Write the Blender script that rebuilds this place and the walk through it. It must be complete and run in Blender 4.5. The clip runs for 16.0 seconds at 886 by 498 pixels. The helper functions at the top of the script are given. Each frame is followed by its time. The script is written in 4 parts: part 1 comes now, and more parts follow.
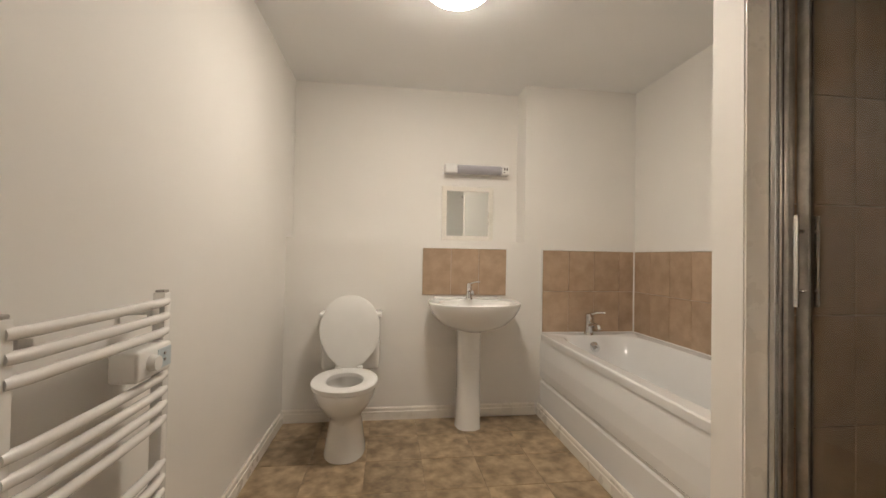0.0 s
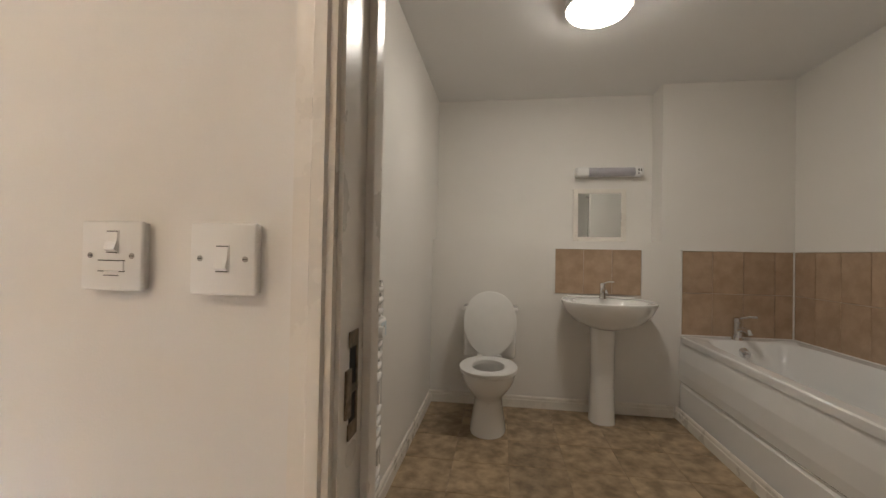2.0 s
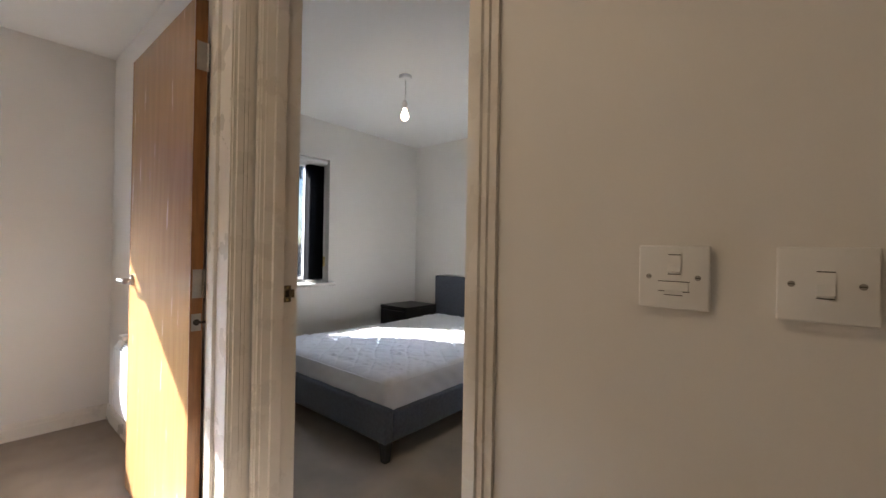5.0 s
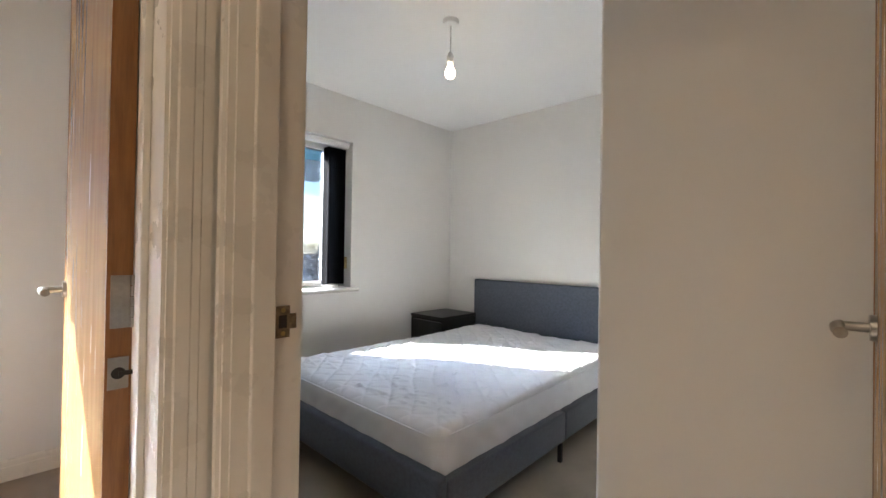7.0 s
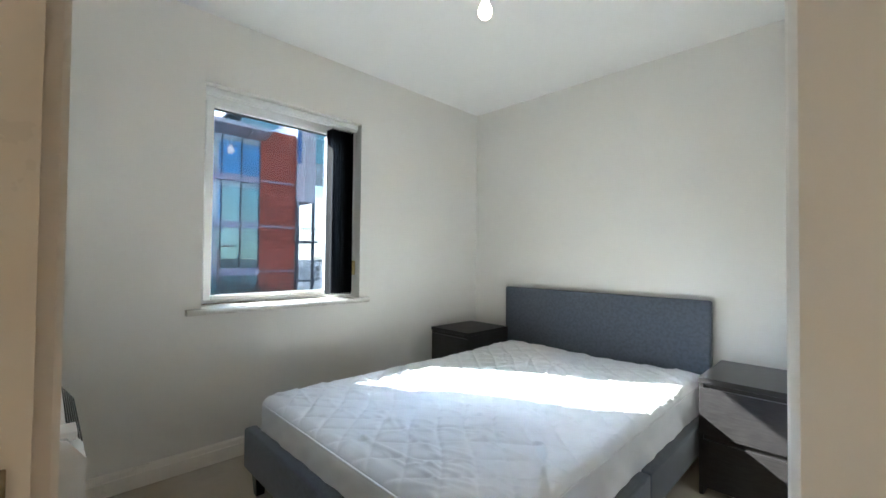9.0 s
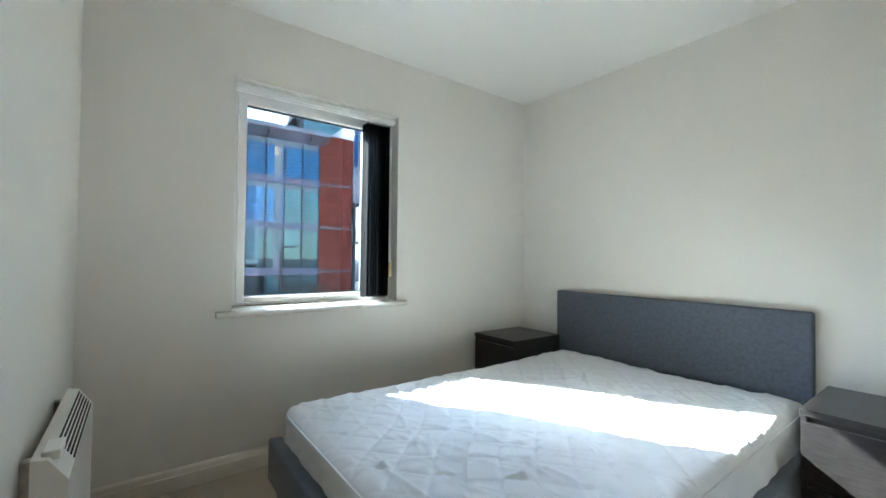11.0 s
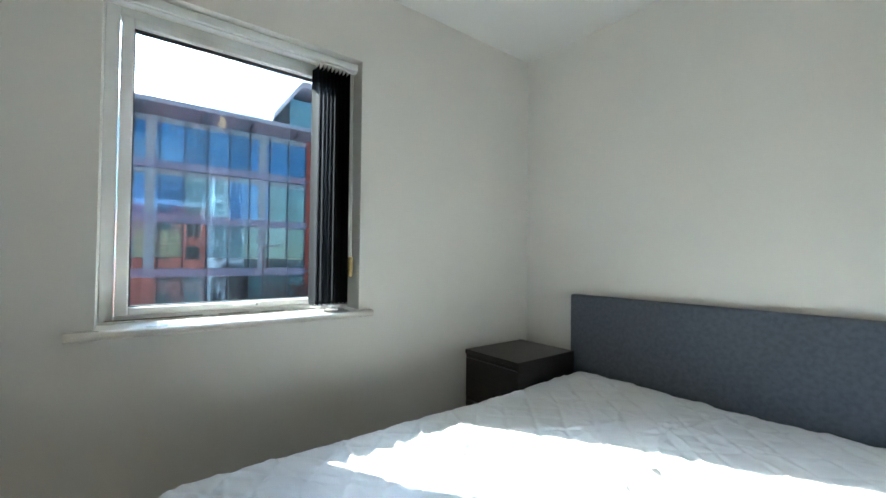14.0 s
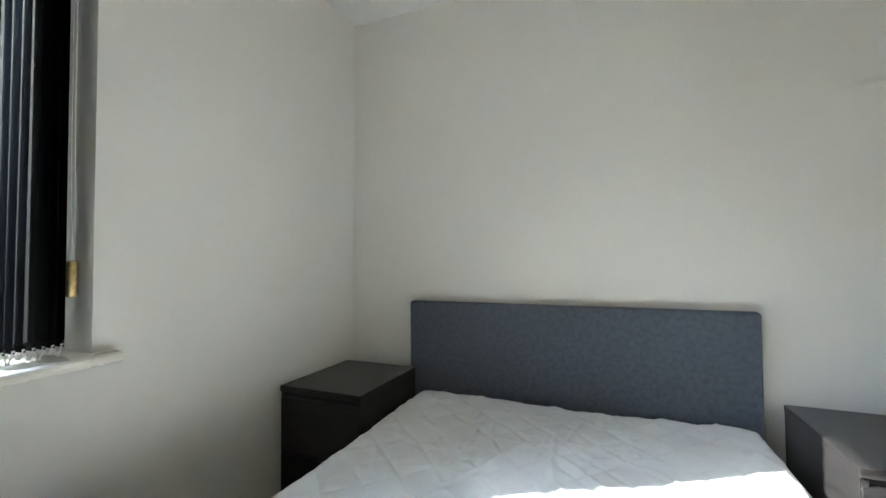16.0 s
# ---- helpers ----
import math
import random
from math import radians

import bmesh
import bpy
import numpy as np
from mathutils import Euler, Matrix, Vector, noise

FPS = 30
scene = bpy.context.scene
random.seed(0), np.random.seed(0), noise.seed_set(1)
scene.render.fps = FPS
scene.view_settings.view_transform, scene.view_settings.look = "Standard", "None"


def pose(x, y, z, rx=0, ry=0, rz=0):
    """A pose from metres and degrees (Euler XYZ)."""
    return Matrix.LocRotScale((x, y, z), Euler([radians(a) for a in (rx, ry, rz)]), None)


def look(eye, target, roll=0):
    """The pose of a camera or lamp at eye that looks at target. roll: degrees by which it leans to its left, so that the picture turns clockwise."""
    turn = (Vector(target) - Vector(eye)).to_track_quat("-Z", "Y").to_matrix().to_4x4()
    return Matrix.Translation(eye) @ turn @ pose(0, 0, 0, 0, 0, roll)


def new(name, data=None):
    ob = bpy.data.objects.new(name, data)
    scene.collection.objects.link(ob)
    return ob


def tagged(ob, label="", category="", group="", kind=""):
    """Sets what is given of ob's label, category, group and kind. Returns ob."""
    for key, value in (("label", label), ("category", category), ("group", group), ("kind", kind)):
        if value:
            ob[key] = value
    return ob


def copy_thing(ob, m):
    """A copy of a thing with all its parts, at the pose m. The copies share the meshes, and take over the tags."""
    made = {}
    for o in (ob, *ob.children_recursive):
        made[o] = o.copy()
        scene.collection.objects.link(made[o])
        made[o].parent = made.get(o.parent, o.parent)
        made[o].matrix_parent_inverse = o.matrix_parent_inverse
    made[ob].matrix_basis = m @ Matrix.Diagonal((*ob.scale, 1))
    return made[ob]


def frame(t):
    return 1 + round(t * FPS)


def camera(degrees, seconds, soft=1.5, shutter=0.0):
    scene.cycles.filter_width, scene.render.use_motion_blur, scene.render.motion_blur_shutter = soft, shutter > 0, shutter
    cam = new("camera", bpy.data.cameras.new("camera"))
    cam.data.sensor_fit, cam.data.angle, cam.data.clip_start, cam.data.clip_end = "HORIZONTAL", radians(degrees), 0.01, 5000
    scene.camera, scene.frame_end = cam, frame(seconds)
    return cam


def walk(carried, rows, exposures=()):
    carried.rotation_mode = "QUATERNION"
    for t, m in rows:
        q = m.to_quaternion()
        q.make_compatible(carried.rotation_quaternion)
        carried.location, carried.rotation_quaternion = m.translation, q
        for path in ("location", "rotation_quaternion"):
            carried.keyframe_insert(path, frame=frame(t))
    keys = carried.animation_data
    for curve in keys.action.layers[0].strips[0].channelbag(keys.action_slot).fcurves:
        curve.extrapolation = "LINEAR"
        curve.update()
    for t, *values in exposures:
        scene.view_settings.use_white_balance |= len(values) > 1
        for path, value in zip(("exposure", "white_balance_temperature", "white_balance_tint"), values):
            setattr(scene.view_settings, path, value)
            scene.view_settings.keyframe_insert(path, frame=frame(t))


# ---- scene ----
cam = camera(95.0, 16.0)
PATH = [
    (0, (0.696, -2.87, 1.144), (0.96, -0.888, 1.177), 1.0),
    (0.5, (0.693, -2.945, 1.136), (0.891, -0.955, 1.172), 1.0),
    (1, (0.643, -3.036, 1.137), (0.737, -1.039, 1.173), 1.0),
    (1.5, (0.591, -3.103, 1.141), (0.516, -1.105, 1.172), 1.1),
    (2, (0.532, -3.135, 1.139), (0.248, -1.156, 1.165), 1.1),
    (2.5, (0.454, -3.167, 1.145), (-0.058, -1.234, 1.161), 1.3),
    (3, (0.376, -3.216, 1.145), (-0.357, -1.355, 1.156), 1.3),
    (3.5, (0.268, -3.27, 1.139), (-0.666, -1.501, 1.151), 1.3),
    (4, (0.22, -3.332, 1.159), (-0.885, -1.665, 1.166), 1.1),
    (4.5, (0.218, -3.335, 1.162), (-1.011, -1.758, 1.166), 1.1),
    (7, (-0.431, -2.938, 1.133), (-1.796, -1.476, 1.15), 0.9),
    (7.5, (-0.577, -2.792, 1.13), (-1.944, -1.332, 1.143), 0.8),
    (8, (-0.714, -2.692, 1.124), (-2.087, -1.238, 1.151), 0.6),
    (8.5, (-0.803, -2.623, 1.121), (-2.195, -1.187, 1.15), 0.7),
    (9, (-0.878, -2.558, 1.114), (-2.304, -1.156, 1.155), 0.6),
    (9.5, (-0.921, -2.487, 1.115), (-2.39, -1.13, 1.151), 0.6),
    (10, (-0.939, -2.435, 1.12), (-2.459, -1.136, 1.156), 0.6),
    (12.5, (-1.137, -2.164, 1.108), (-2.781, -1.027, 1.147), 0.7),
    (13, (-1.234, -2.069, 1.099), (-2.874, -0.924, 1.132), 0.6),
    (13.5, (-1.377, -1.97, 1.08), (-2.993, -0.792, 1.126), 0.6),
    (14, (-1.504, -1.888, 1.087), (-3.075, -0.652, 1.127), 0.6),
    (14.5, (-1.663, -1.832, 1.076), (-3.134, -0.477, 1.125), 0.5),
    (15, (-1.721, -1.762, 1.085), (-3.059, -0.277, 1.131), -0.1),
    (15.5, (-1.835, -1.678, 1.076), (-2.939, -0.011, 1.129), -0.4),
    (16, (-1.978, -1.656, 1.075), (-2.742, 0.191, 1.137), -0.4),
]
EXPOSURES = [
    (0.0, 7.1, 5700, 10), (1.0, 6.85, 6000, 12), (1.5, 6.5, 5800, 11), (2.0, 6.3, 5550, 9), (2.5, 6.05, 5200, 8), (3.0, 5.85, 4850, 6), (3.5, 5.6, 4850, 5),
    (4.5, 5.1, 6000, 10), (7.0, 5.6, 6000, 8), (8.0, 5.75, 5850, 6), (9.0, 5.75, 5750, 0), (12.5, 5.55, 5650, -4), (14.0, 5.4, 5650, -4), (16.0, 5.4, 5850, -1),
]
walk(cam, [(t, look(eye, target, roll)) for t, eye, target, roll in PATH], EXPOSURES)

# ---- light ----
SUN_WAY = Vector((1.0, 0.57, -0.66)).normalized()
world = bpy.data.worlds.new("sky")
scene.world = world
world.use_nodes = True
wn, wl = world.node_tree.nodes, world.node_tree.links
wn.clear()
w_out = wn.new("ShaderNodeOutputWorld")
w_bg = wn.new("ShaderNodeBackground")
w_bg.inputs["Strength"].default_value = 0.034
w_sky = wn.new("ShaderNodeTexSky")
w_sky.sky_type = "NISHITA"
w_sky.sun_disc = False
w_sky.dust_density = 0.3
w_sky.sun_elevation = math.asin(-SUN_WAY.z)
w_sky.sun_rotation = math.atan2(-SUN_WAY.x, -SUN_WAY.y)
w_tc = wn.new("ShaderNodeTexCoord")
w_map = wn.new("ShaderNodeMapping")
w_map.inputs["Scale"].default_value = (1.0, 1.0, 2.6)
w_noise = wn.new("ShaderNodeTexNoise")
w_noise.inputs["Scale"].default_value = 3.4
w_noise.inputs["Detail"].default_value = 8
w_noise.inputs["Roughness"].default_value = 0.58
w_ramp = wn.new("ShaderNodeValToRGB")
w_ramp.color_ramp.elements[0].position = 0.5
w_ramp.color_ramp.elements[1].position = 0.66
w_mix = wn.new("ShaderNodeMixRGB")
w_mix.inputs["Color2"].default_value = (10.0, 10.2, 10.5, 1)
# whole sky raised round the sun, beside the window's view, to brighten the rooms
w_dot = wn.new("ShaderNodeVectorMath")
w_dot.operation = "DOT_PRODUCT"
w_dot.inputs[1].default_value = -SUN_WAY
w_pos = wn.new("ShaderNodeMath")
w_pos.operation = "MAXIMUM"
w_pos.inputs[1].default_value = 0.0
w_pow = wn.new("ShaderNodeMath")
w_pow.operation = "POWER"
w_pow.inputs[1].default_value = 6.0
w_gain = wn.new("ShaderNodeMath")
w_gain.operation = "MULTIPLY_ADD"
w_gain.inputs[1].default_value, w_gain.inputs[2].default_value = 22.0, 1.0
w_glow = wn.new("ShaderNodeVectorMath")
w_glow.operation = "SCALE"
wl.new(w_tc.outputs["Generated"], w_dot.inputs[0])
wl.new(w_dot.outputs["Value"], w_pos.inputs[0])
wl.new(w_pos.outputs["Value"], w_pow.inputs[0])
wl.new(w_pow.outputs["Value"], w_gain.inputs[0])
wl.new(w_gain.outputs["Value"], w_glow.inputs["Scale"])
wl.new(w_tc.outputs["Generated"], w_map.inputs["Vector"])
wl.new(w_map.outputs["Vector"], w_noise.inputs["Vector"])
wl.new(w_noise.outputs["Fac"], w_ramp.inputs["Fac"])
wl.new(w_ramp.outputs["Color"], w_mix.inputs["Fac"])
wl.new(w_sky.outputs["Color"], w_mix.inputs["Color1"])
wl.new(w_mix.outputs["Color"], w_glow.inputs[0])
wl.new(w_glow.outputs["Vector"], w_bg.inputs["Color"])
wl.new(w_bg.outputs["Background"], w_out.inputs["Surface"])

sun = new("sun", bpy.data.lights.new("sun", "SUN"))
sun.data.energy, sun.data.angle, sun.data.color = 0.85, radians(0.5), (1.0, 0.95, 0.87)
sun.matrix_world = look((0, 0, 0), SUN_WAY)


# ---- materials ----
def material(name, color, rough=0.6, metal=0.0, vary=0.06, scale=6.0, bump=0.0, bump_scale=200.0, spots=None, random_vary=0.0, coat=0.0, emission=0.0, stretch=(1, 1, 1), sheen=0.0):
    """A node material: base colour varied at a broad and a fine scale, with fine relief."""
    m = bpy.data.materials.new(name)
    m.use_nodes = True
    n, l = m.node_tree.nodes, m.node_tree.links
    b = n["Principled BSDF"]
    b.inputs["Metallic"].default_value = metal
    b.inputs["Coat Weight"].default_value = coat
    b.inputs["Sheen Weight"].default_value = sheen
    tc = n.new("ShaderNodeTexCoord")
    mp = n.new("ShaderNodeMapping")
    mp.inputs["Scale"].default_value = stretch
    l.new(tc.outputs["Object"], mp.inputs["Vector"])
    broad = n.new("ShaderNodeTexNoise")
    broad.inputs["Scale"].default_value, broad.inputs["Detail"].default_value = scale, 6
    fine = n.new("ShaderNodeTexNoise")
    fine.inputs["Scale"].default_value, fine.inputs["Detail"].default_value = bump_scale, 3
    l.new(mp.outputs["Vector"], broad.inputs["Vector"])
    l.new(mp.outputs["Vector"], fine.inputs["Vector"])
    ramp = n.new("ShaderNodeValToRGB")
    dark = [c * (1 - vary) for c in color]
    light = [min(1, c * (1 + vary)) for c in color]
    if spots:
        dark = list(spots)
    ramp.color_ramp.elements[0].color, ramp.color_ramp.elements[1].color = (*dark, 1), (*light, 1)
    ramp.color_ramp.elements[0].position, ramp.color_ramp.elements[1].position = 0.34, 0.66
    l.new(broad.outputs["Fac"], ramp.inputs["Fac"])
    last = ramp.outputs["Color"]
    hsv = n.new("ShaderNodeHueSaturation")
    mr = n.new("ShaderNodeMapRange")
    mr.inputs["To Min"].default_value, mr.inputs["To Max"].default_value = 1 - vary, 1 + vary
    l.new(fine.outputs["Fac"], mr.inputs["Value"])
    l.new(mr.outputs["Result"], hsv.inputs["Value"])
    l.new(last, hsv.inputs["Color"])
    last = hsv.outputs["Color"]
    if random_vary:
        info = n.new("ShaderNodeObjectInfo")
        mr2 = n.new("ShaderNodeMapRange")
        mr2.inputs["To Min"].default_value, mr2.inputs["To Max"].default_value = 1 - random_vary, 1 + random_vary
        l.new(info.outputs["Random"], mr2.inputs["Value"])
        h2 = n.new("ShaderNodeHueSaturation")
        l.new(mr2.outputs["Result"], h2.inputs["Value"])
        l.new(last, h2.inputs["Color"])
        last = h2.outputs["Color"]
        off = n.new("ShaderNodeVectorMath")
        off.operation = "ADD"
        l.new(mp.outputs["Vector"], off.inputs[0])
        sc = n.new("ShaderNodeMath")
        sc.operation = "MULTIPLY"
        sc.inputs[1].default_value = 37.0
        l.new(info.outputs["Random"], sc.inputs[0])
        l.new(sc.outputs["Value"], off.inputs[1])
        l.new(off.outputs["Vector"], broad.inputs["Vector"])
    l.new(last, b.inputs["Base Color"])
    rr = n.new("ShaderNodeMapRange")
    rr.inputs["To Min"].default_value, rr.inputs["To Max"].default_value = max(0.02, rough * 0.85), min(1, rough * 1.15)
    l.new(broad.outputs["Fac"], rr.inputs["Value"])
    l.new(rr.outputs["Result"], b.inputs["Roughness"])
    if bump:
        bp = n.new("ShaderNodeBump")
        bp.inputs["Strength"].default_value, bp.inputs["Distance"].default_value = bump, 0.002
        l.new(fine.outputs["Fac"], bp.inputs["Height"])
        l.new(bp.outputs["Normal"], b.inputs["Normal"])
    if emission:
        b.inputs["Emission Color"].default_value = (*color, 1)
        b.inputs["Emission Strength"].default_value = emission
    return m


def glass_material(name, color, ior=1.45, rough=0.0):
    m = bpy.data.materials.new(name)
    m.use_nodes = True
    b = m.node_tree.nodes["Principled BSDF"]
    b.inputs["Base Color"].default_value = (*color, 1)
    b.inputs["Transmission Weight"].default_value = 1
    b.inputs["Roughness"].default_value = rough
    b.inputs["IOR"].default_value = ior
    return m


M_WALL = material("warm_white_wall_paint", (0.80, 0.775, 0.73), 0.62, vary=0.012, scale=2.5, bump=0.12, bump_scale=260)
M_CEIL = material("white_ceiling_paint", (0.82, 0.81, 0.79), 0.8, vary=0.012, scale=2.0, bump=0.1, bump_scale=220)
M_GLOSS = material("white_gloss_woodwork", (0.80, 0.76, 0.69), 0.28, vary=0.02, scale=9, bump=0.05, bump_scale=90)
M_UPVC = material("white_upvc", (0.84, 0.84, 0.83), 0.3, vary=0.015, scale=12, bump=0.02)
M_PLASTIC = material("white_plastic", (0.82, 0.81, 0.78), 0.32, vary=0.012, scale=14, bump=0.02)
M_CERAMIC = material("white_ceramic", (0.83, 0.82, 0.79), 0.08, vary=0.008, scale=4, coat=0.4)
M_ACRYLIC = material("white_acrylic", (0.80, 0.80, 0.79), 0.16, vary=0.01, scale=3, coat=0.2)
M_ENAMEL = material("white_enamel", (0.83, 0.81, 0.77), 0.25, vary=0.01, scale=8)
M_CHROME = material("chrome", (0.72, 0.72, 0.72), 0.1, metal=1.0, vary=0.03, scale=20)
M_STEEL = material("brushed_steel", (0.42, 0.40, 0.37), 0.32, metal=1.0, vary=0.12, scale=30, bump=0.05)
M_BRASS = material("aged_brass", (0.55, 0.42, 0.2), 0.35, metal=1.0, vary=0.2, scale=60)
M_TILE = material("beige_ceramic_tile", (0.43, 0.315, 0.215), 0.3, vary=0.08, scale=11, bump=0.05, bump_scale=60, spots=(0.37, 0.265, 0.175), random_vary=0.05)
M_GROUT = material("pale_grout", (0.62, 0.55, 0.46), 0.9, vary=0.06, scale=30, bump=0.2)
M_VINYL = material("stone_look_vinyl", (0.40, 0.30, 0.185), 0.36, vary=0.14, scale=13, bump=0.06, bump_scale=45, spots=(0.20, 0.145, 0.085), random_vary=0.13)
M_VGROUT = material("vinyl_joint", (0.23, 0.165, 0.1), 0.6, vary=0.1, scale=20)
M_CARPET = material("beige_carpet", (0.42, 0.36, 0.285), 0.95, vary=0.10, scale=5, bump=1.0, bump_scale=340, sheen=0.2)
M_BROWNCARPET = material("brown_carpet", (0.30, 0.24, 0.19), 0.95, vary=0.12, scale=6, bump=1.0, bump_scale=340, sheen=0.2)
M_OAK = material("varnished_oak_veneer", (0.44, 0.255, 0.105), 0.26, vary=0.04, scale=7, bump=0.03, bump_scale=60, spots=(0.385, 0.215, 0.083), stretch=(4, 4, 0.35))
M_OAKEDGE = material("oak_lipping", (0.27, 0.12, 0.04), 0.4, vary=0.2, scale=14, bump=0.06, bump_scale=80, stretch=(6, 6, 0.4))
M_FABRIC = material("grey_blue_woven_fabric", (0.085, 0.098, 0.125), 0.9, vary=0.16, scale=55, bump=0.5, bump_scale=520, sheen=0.25)
M_QUILT = material("white_quilted_cotton", (0.80, 0.80, 0.81), 0.85, vary=0.02, scale=12, bump=0.25, bump_scale=420, sheen=0.1)
q_n, q_l = M_QUILT.node_tree.nodes, M_QUILT.node_tree.links
q_wrinkle, q_bump = q_n.new("ShaderNodeTexNoise"), q_n.new("ShaderNodeBump")
q_wrinkle.noise_type = "RIDGED_MULTIFRACTAL"
q_wrinkle.inputs["Scale"].default_value, q_wrinkle.inputs["Detail"].default_value, q_wrinkle.inputs["Distortion"].default_value = 5.0, 3.0, 0.8
q_bump.inputs["Strength"].default_value, q_bump.inputs["Distance"].default_value = 0.5, 0.012
q_l.new(q_n["Texture Coordinate"].outputs["Object"], q_wrinkle.inputs["Vector"])
q_l.new(q_wrinkle.outputs["Fac"], q_bump.inputs["Height"])
q_l.new(q_n["Bump"].outputs["Normal"], q_bump.inputs["Normal"])
q_l.new(q_bump.outputs["Normal"], q_n["Principled BSDF"].inputs["Normal"])
M_BLACKWOOD = material("black_brown_veneer", (0.018, 0.016, 0.016), 0.34, vary=0.35, scale=18, bump=0.12, bump_scale=90, stretch=(1, 1, 7))
M_BLACKLEG = material("black_stained_leg", (0.015, 0.014, 0.014), 0.4, vary=0.2)
M_BLIND = material("black_blind_fabric", (0.003, 0.003, 0.004), 0.85, vary=0.2, scale=40, bump=0.1, bump_scale=600)
M_BLIND.node_tree.nodes["Principled BSDF"].inputs["Specular IOR Level"].default_value = 0.05
# near-black: shade of holes and slots as colour, and plain black parts
M_DARK = material("recess_shade_and_black_parts", (0.02, 0.018, 0.016), 0.7, vary=0.1)
M_DIFFUSER = material("lamp_diffuser", (0.42, 0.41, 0.44), 0.3, vary=0.03, scale=20)
M_DOME = material("lit_dome", (1.0, 0.83, 0.63), 0.4, vary=0.0, emission=0.66)
# glow of the unseen lamp added to brighten the hall
M_HALLFILL = material("hall_fill_dome", (1.0, 0.75, 0.50), 0.4, vary=0.0, emission=0.58)
M_KEEP = material("tarnished_keep", (0.26, 0.21, 0.15), 0.45, metal=0.9, vary=0.35, scale=70, bump=0.2)
M_BULB = material("lit_bulb", (1.0, 0.72, 0.42), 0.2, vary=0.0, emission=0.5)
M_RED = material("red_indicator", (0.5, 0.02, 0.02), 0.3)
M_CREAMCORD = material("white_cord", (0.7, 0.69, 0.66), 0.5)


def pane_material(name, color):
    """Flat pane: straight view through a dimming tint, with a weak mirror image that grows at grazing angles."""
    m = bpy.data.materials.new(name)
    m.use_nodes = True
    n, l = m.node_tree.nodes, m.node_tree.links
    n.remove(n["Principled BSDF"])
    clear, gloss, mix, fres = n.new("ShaderNodeBsdfTransparent"), n.new("ShaderNodeBsdfGlossy"), n.new("ShaderNodeMixShader"), n.new("ShaderNodeFresnel")
    clear.inputs["Color"].default_value = (*color, 1)
    gloss.inputs["Roughness"].default_value = 0.01
    fres.inputs["IOR"].default_value = 1.35
    l.new(fres.outputs["Fac"], mix.inputs["Fac"])
    l.new(clear.outputs["BSDF"], mix.inputs[1])
    l.new(gloss.outputs["BSDF"], mix.inputs[2])
    l.new(mix.outputs["Shader"], n["Material Output"].inputs["Surface"])
    return m


# grey tint added only to darken the bright outdoors behind the pane
M_GLASS = pane_material("view_dimming_window_glass", (0.285, 0.292, 0.298))
M_SHOWERGLASS = glass_material("clear_shower_glass", (0.62, 0.60, 0.55))
M_MIRROR = material("mirror_silver", (0.86, 0.88, 0.87), 0.02, metal=1.0, vary=0.0)


# ---- mesh helpers ----
def box(bm, x0, x1, y0, y1, z0, z1, bevel=0.0, segments=2):
    vs = [bm.verts.new((x, y, z)) for z in (z0, z1) for y in (y0, y1) for x in (x0, x1)]
    fs = [bm.faces.new([vs[i] for i in q]) for q in ((0, 2, 3, 1), (4, 5, 7, 6), (0, 1, 5, 4), (2, 6, 7, 3), (0, 4, 6, 2), (1, 3, 7, 5))]
    if bevel:
        es = list({e for f in fs for e in f.edges})
        bmesh.ops.bevel(bm, geom=es, offset=bevel, segments=segments, profile=0.5, affect="EDGES")
    return bm


def boxes(*specs):
    bm = bmesh.new()
    for spec in specs:
        box(bm, *spec)
    return bm


def cylinder(bm, p0, p1, r0, r1=None, n=16, caps=True):
    p0, p1 = Vector(p0), Vector(p1)
    r1 = r0 if r1 is None else r1
    q = (p1 - p0).to_track_quat("Z", "Y")
    rings = []
    for p, r in ((p0, r0), (p1, r1)):
        rings.append([bm.verts.new(p + q @ Vector((r * math.cos(2 * math.pi * i / n), r * math.sin(2 * math.pi * i / n), 0))) for i in range(n)])
    for i in range(n):
        bm.faces.new((rings[0][i], rings[0][(i + 1) % n], rings[1][(i + 1) % n], rings[1][i]))
    if caps:
        bm.faces.new(rings[0][::-1])
        bm.faces.new(rings[1])
    return bm


def loft(bm, rings, cap0=True, cap1=True):
    vr = [[bm.verts.new(p) for p in ring] for ring in rings]
    n = len(vr[0])
    for a, b in zip(vr, vr[1:]):
        for i in range(n):
            bm.faces.new((a[i], a[(i + 1) % n], b[(i + 1) % n], b[i]))
    if cap0:
        bm.faces.new(vr[0][::-1])
    if cap1:
        bm.faces.new(vr[-1])
    return bm


def oval(cx, cy, z, rx, ry, n=32, power=2.0, flat=None):
    """A ring in a level plane; flat cuts the +y side at that y."""
    pts = []
    for i in range(n):
        a = 2 * math.pi * i / n
        c, s = math.cos(a), math.sin(a)
        x = cx + rx * math.copysign(abs(c) ** (2 / power), c)
        y = cy + ry * math.copysign(abs(s) ** (2 / power), s)
        pts.append(Vector((x, min(y, flat) if flat is not None else y, z)))
    return pts


